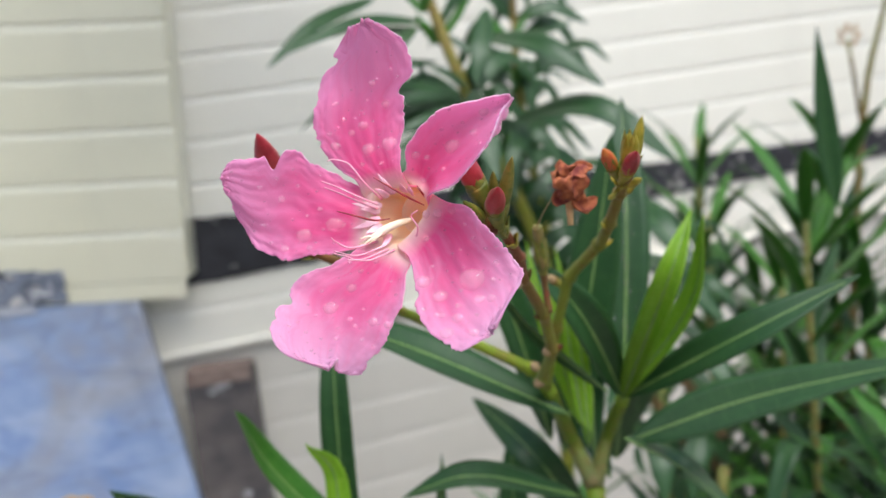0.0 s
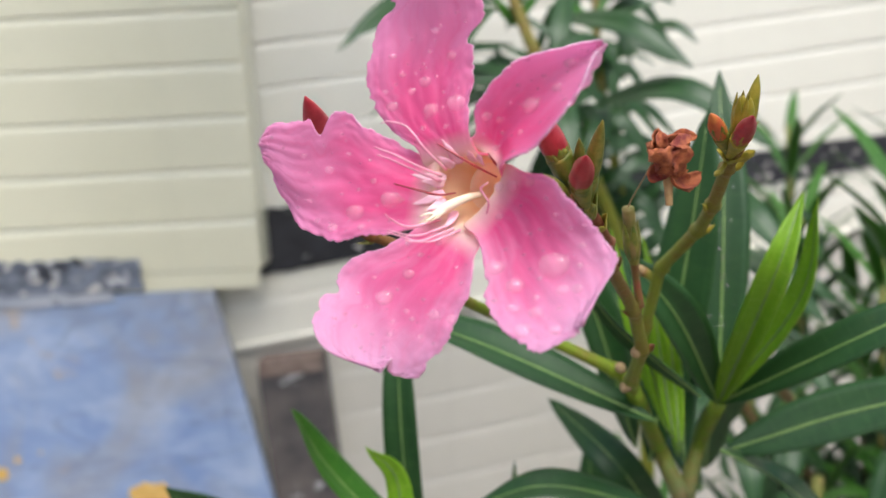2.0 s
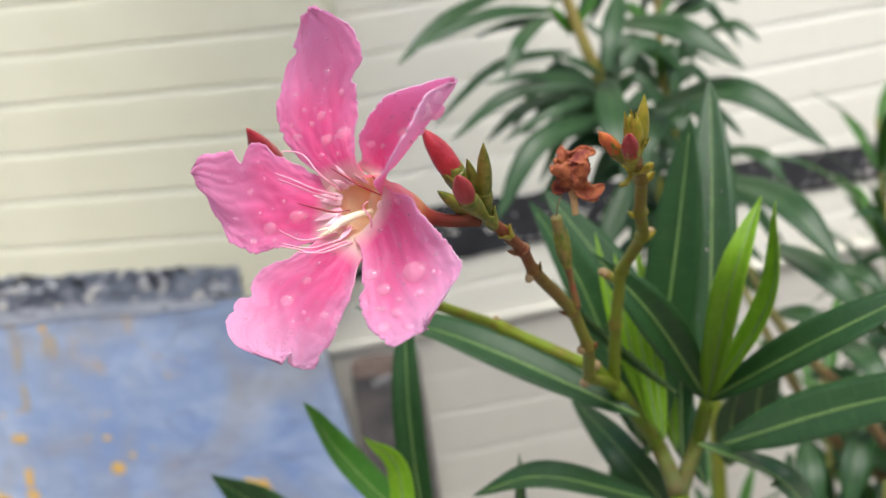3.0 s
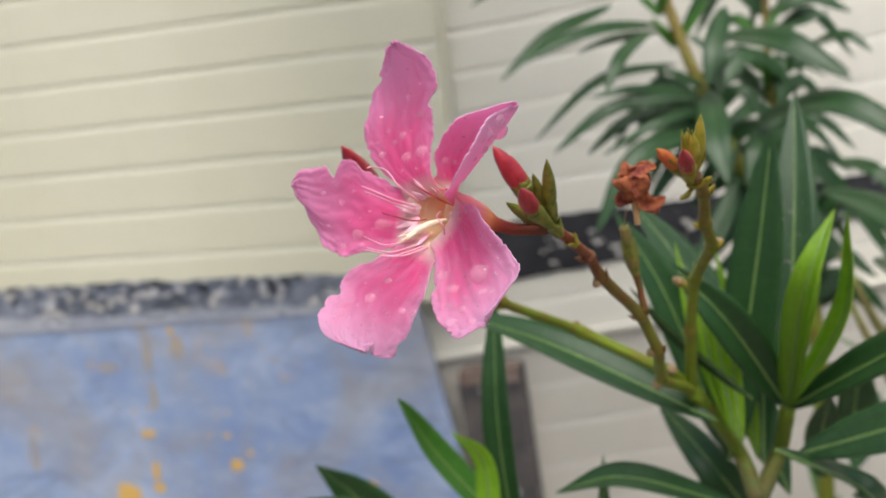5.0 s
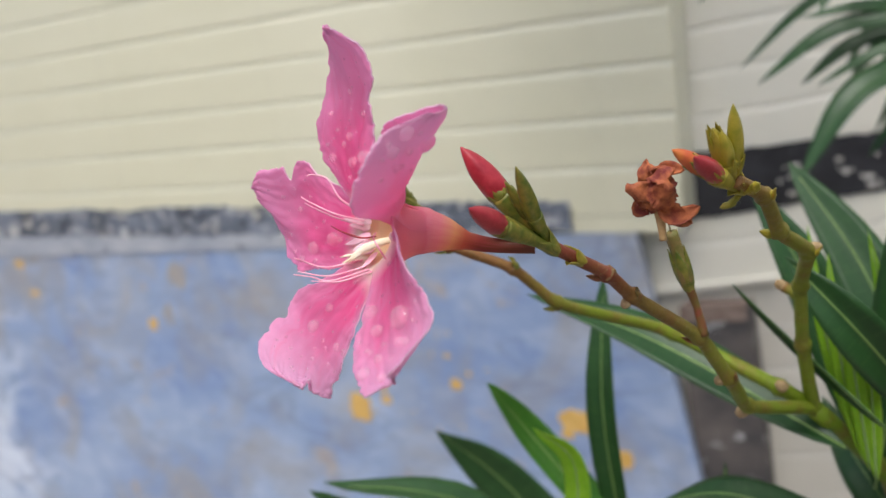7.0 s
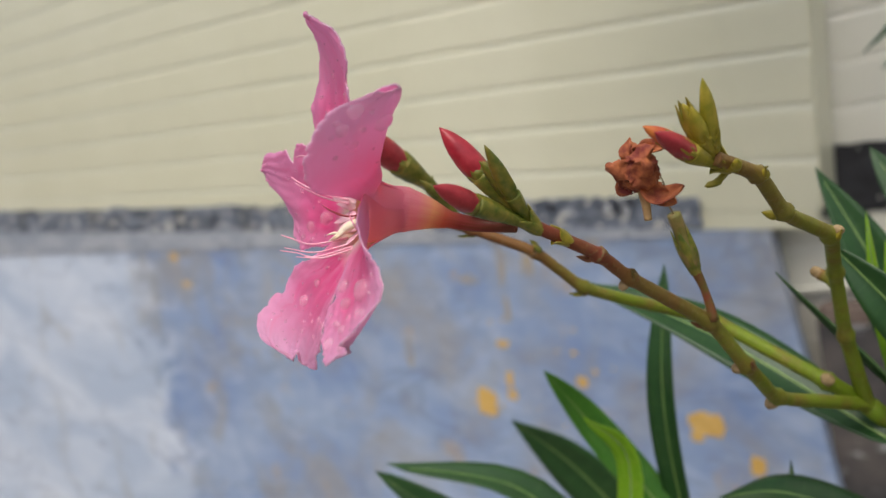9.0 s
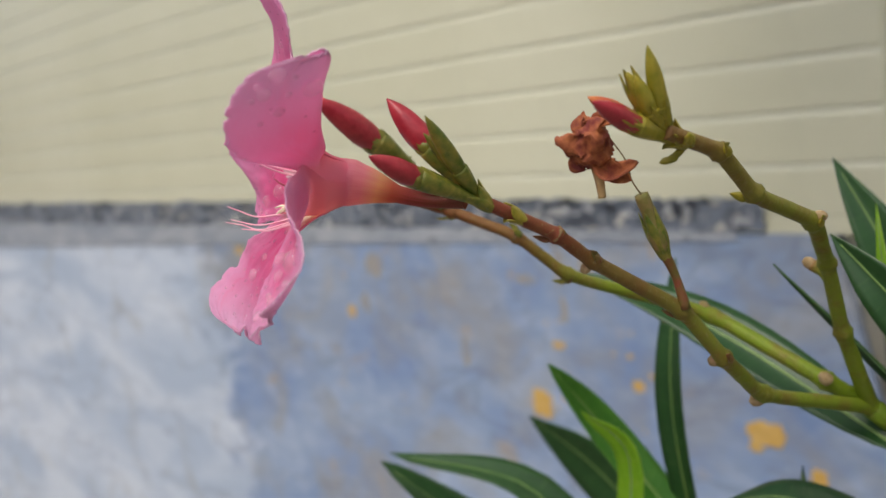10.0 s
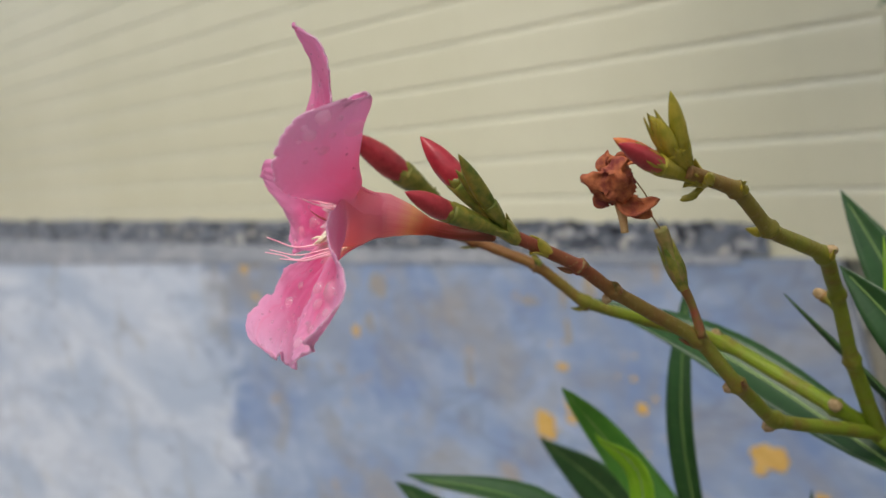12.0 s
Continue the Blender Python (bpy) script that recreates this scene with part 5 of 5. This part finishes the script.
drape(back, (0.148, 0.740, 1.271), (0.170, 0.720, 1.273), (0.187, 0.710, 1.258), 0.0081, FACE)
drape(back, (0.126, 0.740, 1.286), (0.140, 0.720, 1.286), (0.160, 0.720, 1.293), 0.0063, FACE)
drape(back, (0.097, 0.660, 1.216), (0.145, 0.600, 1.223), (0.198, 0.575, 1.183), 0.0195, FACE)
drape(back, (0.152, 0.740, 1.226), (0.177, 0.730, 1.228), (0.188, 0.720, 1.218), 0.0041, FACE)
drape(back, (0.120, 0.740, 1.244), (0.138, 0.730, 1.254), (0.157, 0.720, 1.243), 0.0041, FACE)
drape(back, (0.155, 0.680, 1.182), (0.173, 0.650, 1.175), (0.186, 0.640, 1.156), 0.0106, FACE)
drape(back, (0.179, 0.700, 1.172), (0.202, 0.690, 1.169), (0.218, 0.690, 1.159), 0.0035, FACE)
drape(back, (0.133, 0.600, 1.169), (0.156, 0.520, 1.158), (0.178, 0.490, 1.126), 0.0189, FACE)
drape(back, (0.159, 0.580, 1.125), (0.171, 0.510, 1.120), (0.195, 0.490, 1.093), 0.0172, FACE)
drape(back, (0.203, 0.600, 1.106), (0.214, 0.570, 1.102), (0.231, 0.560, 1.085), 0.0107, FACE)
drape(back, (0.107, 0.660, 1.212), (0.095, 0.640, 1.195), (0.088, 0.630, 1.173), 0.0120, FACE)
drape(back, (0.167, 0.620, 1.069), (0.179, 0.580, 1.077), (0.195, 0.570, 1.066), 0.0138, FACE)
drape(back, (0.189, 0.620, 1.063), (0.206, 0.600, 1.063), (0.225, 0.590, 1.054), 0.0075, FACE)
drape(back, (0.205, 0.600, 1.054), (0.211, 0.560, 1.051), (0.223, 0.540, 1.028), 0.0161, FACE)
drape(back, (0.192, 0.620, 1.023), (0.212, 0.600, 1.029), (0.227, 0.590, 1.021), 0.0083, FACE)
drape(back, (0.179, 0.580, 0.991), (0.177, 0.560, 0.976), (0.177, 0.550, 0.952), 0.0161, FACE)
drape(back, (0.221, 0.600, 0.990), (0.209, 0.580, 0.971), (0.202, 0.570, 0.942), 0.0167, FACE)
drape(back, (0.178, 0.620, 0.967), (0.176, 0.610, 0.958), (0.180, 0.600, 0.950), 0.0057, FACE)
drape(back, (0.150, 0.560, 1.049), (0.140, 0.530, 1.030), (0.132, 0.520, 1.007), 0.0166, FACE)
drape(back, (0.266, 0.660, 1.102), (0.243, 0.640, 1.131), (0.224, 0.630, 1.131), 0.0060, FACE)
drape(back, (0.240, 0.660, 1.092), (0.248, 0.650, 1.099), (0.256, 0.640, 1.102), 0.0061, FACE)
drape(back, (0.266, 0.660, 1.031), (0.251, 0.650, 1.038), (0.236, 0.640, 1.039), 0.0065, FACE)
drape(back, (0.251, 0.620, 0.948), (0.226, 0.600, 0.974), (0.217, 0.590, 0.950), 0.0150, FACE)
drape(back, (0.055, 0.730, 1.287), (0.080, 0.720, 1.269), (0.110, 0.720, 1.263), 0.0063, FACE)
drape(back, (0.067, 0.740, 1.255), (0.088, 0.720, 1.259), (0.113, 0.720, 1.241), 0.0081, FACE)
drape(back, (0.064, 0.660, 1.242), (0.047, 0.650, 1.253), (0.033, 0.640, 1.258), 0.0065, FACE)
drape(back, (0.064, 0.700, 1.234), (0.039, 0.700, 1.248), (0.029, 0.700, 1.267), 0.0061, FACE)
drape(back, (0.112, 0.700, 1.183), (0.097, 0.680, 1.174), (0.075, 0.670, 1.173), 0.0111, FACE)
drape(back, (0.083, 0.660, 1.173), (0.063, 0.630, 1.136), (0.049, 0.620, 1.111), 0.0142, FACE)
drape(back, (0.02, 0.71, 1.36), (-0.03, 0.67, 1.36), (-0.10, 0.64, 1.318), 0.018, FACE)
inner = random.Random(52)
for path in ([(0.133, 0.71, 1.068), (0.109, 0.70, 1.142), (0.085, 0.69, 1.188), (0.066, 0.685, 1.232)], [(0.140, 0.73, 1.06), (0.133, 0.735, 1.12), (0.123, 0.745, 1.178), (0.118, 0.755, 1.25), (0.119, 0.775, 1.32)]):
    line = spline(path, 13)
    for k, c in enumerate(line):
        for j in range(3):
            a = 1.1 * k + 2.09 * j + inner.uniform(-0.3, 0.3)
            l = inner.uniform(0.05, 0.095)
            q = Vector((math.cos(a), 0.25 + 0.6 * math.sin(a), 0))
            drape(back, c, c + q * l * 0.5 + Vector((0, 0, l * inner.uniform(0.1, 0.4))), c + q * l + Vector((0, 0, l * inner.uniform(-0.5, 0.1))), inner.uniform(0.009, 0.014), FACE)
small = random.Random(21)
for x, y, z in [(0.036, 0.69, 1.300), (0.045, 0.69, 1.276), (0.112, 0.75, 1.275), (0.114, 0.745, 1.235), (0.09, 0.68, 1.17)]:
    for k in range(4):
        a = small.uniform(0, 6.28)
        l = small.uniform(0.025, 0.045)
        q = Vector((math.cos(a), 0.6 * math.sin(a), 0))
        drape(back, (x, y, z), Vector((x, y, z)) + q * l * 0.4 + Vector((0, 0, l * 0.5)), Vector((x, y, z)) + q * l * 0.7 + Vector((0, 0, l * small.uniform(0.5, 1.0))), 0.006, FACE, LEAF_MID)


def shrub(at, stems, height, seed, label, spread=0.25, leaves=13, length=0.11, low=0.45, lean=(0, 0, 0)):
    """Wand-like stems with whorls of three hanging leaves, thinning to a young tip."""
    rng = random.Random(seed)
    s = thing("oleander", at, label, "plant", "shrubs by the wall")
    for i in range(stems):
        a = rng.uniform(0, 6.28)
        foot = Vector(at) + Vector((math.cos(a), math.sin(a), 0)) * 0.05
        head = Vector(at) + Vector((math.cos(a) * spread, math.sin(a) * spread * 0.6, height * rng.uniform(0.8, 1.05))) + Vector(lean)
        mid = (foot + head) / 2 + Vector((rng.uniform(-0.04, 0.04), rng.uniform(-0.03, 0.03), 0))
        pts = [foot, mid, head]
        tube("stem", pts, [0.006, 0.005, 0.0022], WOODY, s, sides=7, per=8)
        line = spline(pts, 60)
        for k in range(leaves):
            t = low + (0.99 - low) * k / (leaves - 1)
            c = line[int(t * 59)]
            turn = k * 1.05 + i
            for j in range(3):
                b = turn + j * 2.094 + rng.uniform(-0.3, 0.3)
                l = length * rng.uniform(0.75, 1.15) * (1.0 if t < 0.9 else 0.7)
                out = Vector((math.cos(b), math.sin(b), 0))
                rise = rng.uniform(0.15, 0.75) if t < 0.9 else 1.1
                drop = rng.uniform(-0.45, 0.25) if t < 0.9 else 0.9
                drape(s, c, c + out * l * 0.5 + Vector((0, 0, l * 0.5 * rise)), c + out * l * 0.95 + Vector((0, 0, l * drop)), l * rng.uniform(0.12, 0.16), (out.x * -0.4, out.y * -0.4, 1), LEAF_MID if t > 0.97 or rng.random() < 0.42 else LEAF)
    return s


for points in ([(0.162, 0.580, 1.076), (0.185, 0.580, 1.045), (0.211, 0.585, 1.017), (0.233, 0.590, 0.981)], [(0.166, 0.600, 1.048), (0.186, 0.600, 1.008), (0.214, 0.610, 0.970), (0.243, 0.620, 0.944)]):
    back_stem(back, [*points[:0:-1], points[0], (points[0][0] - 0.02, points[0][1] + 0.02, points[0][2] + 0.05)], [0.0042, 0.004, 0.0036, 0.0034, 0.002])
back_stem(back, [(0.14, 0.70, 0.6), (0.23, 0.63, 0.80), (0.240, 0.605, 0.95)], [0.005, 0.0045, 0.0042])
SHRUB = "leafy dark green oleander stems by the wall"
shrub((0.34, 0.66, GROUND), 9, 1.69, 31, SHRUB, 0.13, 10, low=0.85)
shrub((0.28, 0.86, GROUND), 6, 1.67, 32, SHRUB, 0.15, 10, low=0.86)
shrub((0.58, 0.80, GROUND), 9, 1.78, 33, SHRUB, 0.17, 11, low=0.85)
shrub((0.42, 0.52, GROUND), 9, 1.68, 34, SHRUB, 0.10, 9, low=0.88)
shrub((0.44, 0.95, GROUND), 7, 1.70, 36, SHRUB, 0.14, 10, low=0.86)

# unseen leaves above the view, added to the tall oleander to shade the wall
shade_leaves = random.Random(77)
for i in range(160):
    a = shade_leaves.uniform(0, 6.283)
    c = Vector((shade_leaves.uniform(-0.42, 0.16), shade_leaves.uniform(0.62, 0.98), shade_leaves.uniform(1.56, 2.15)))
    q = Vector((math.cos(a), math.sin(a), 0))
    l = shade_leaves.uniform(0.09, 0.14)
    drape(back, c, c + q * l * 0.5 + Vector((0, 0, l * 0.2)), c + q * l - Vector((0, 0, l * shade_leaves.uniform(0, 0.4))), l * 0.16, (0, 0, 1))
# stems added out of view to carry these shading leaves
for x, y in ((-0.34, 0.80), (-0.24, 0.88), (-0.14, 0.80), (0.02, 0.72), (0.12, 0.88)):
    back_stem(back, [(0.015 if x < 0.1 else 0.122, 0.71 if x < 0.1 else 0.78, 1.37), (x, y, 1.75), (x * 1.1, y, 2.1)], [0.003, 0.0025, 0.0015])

# flowering shoot beside the wall
far = thing("oleander", (0.46, 0.80, GROUND), "slender oleander shoot with small pink flowers and beige buds", "plant", "shrubs by the wall")
tube("stem", [(0.46, 0.80, GROUND), (0.45, 0.80, 0.6), (0.45, 0.80, 1.15), (0.474, 0.80, 1.32)], [0.006, 0.005, 0.0035, 0.002], WOODY, far, sides=7)
tube("stem", [(0.45, 0.80, 1.20), (0.437, 0.79, 1.24), (0.436, 0.80, 1.272)], [0.002, 0.0018, 0.0014], WOODY, far, sides=7)
for k in range(9):
    a = 2.4 * k
    c = Vector((0.482 + 0.016 * math.cos(a), 0.80 + 0.014 * math.sin(a), 1.328 + 0.009 * math.sin(1.7 * k)))
    for j in range(4):
        q = Vector((math.cos(a + 1.57 * j), -0.4, math.sin(a + 1.57 * j)))
        me, _ = blade_mesh("petal", c, c + q * 0.008, c + q * 0.015, 0.011, (0, -1, 0.1), PETAL, rows=6, cols=4, fold=0.2)
        put("petal", me, far)
for k in range(7):
    a = 0.9 * k
    c = Vector((0.436 + 0.006 * math.cos(a), 0.80, 1.272 + 0.006 * math.sin(a)))
    lathe("bud", c, c + Vector((0.006 * math.cos(a), -0.003, 0.006 + 0.004 * math.sin(a))), [0.0012, 0.0022, 0.0018, 0.0003], STRAW, far, sides=8)
leaf(far, (0.30, 0.56, 1.15), (0.288, 0.555, 1.20), (0.278, 0.55, 1.269), 0.019, (0.2, -1, 0.1), rib=False)
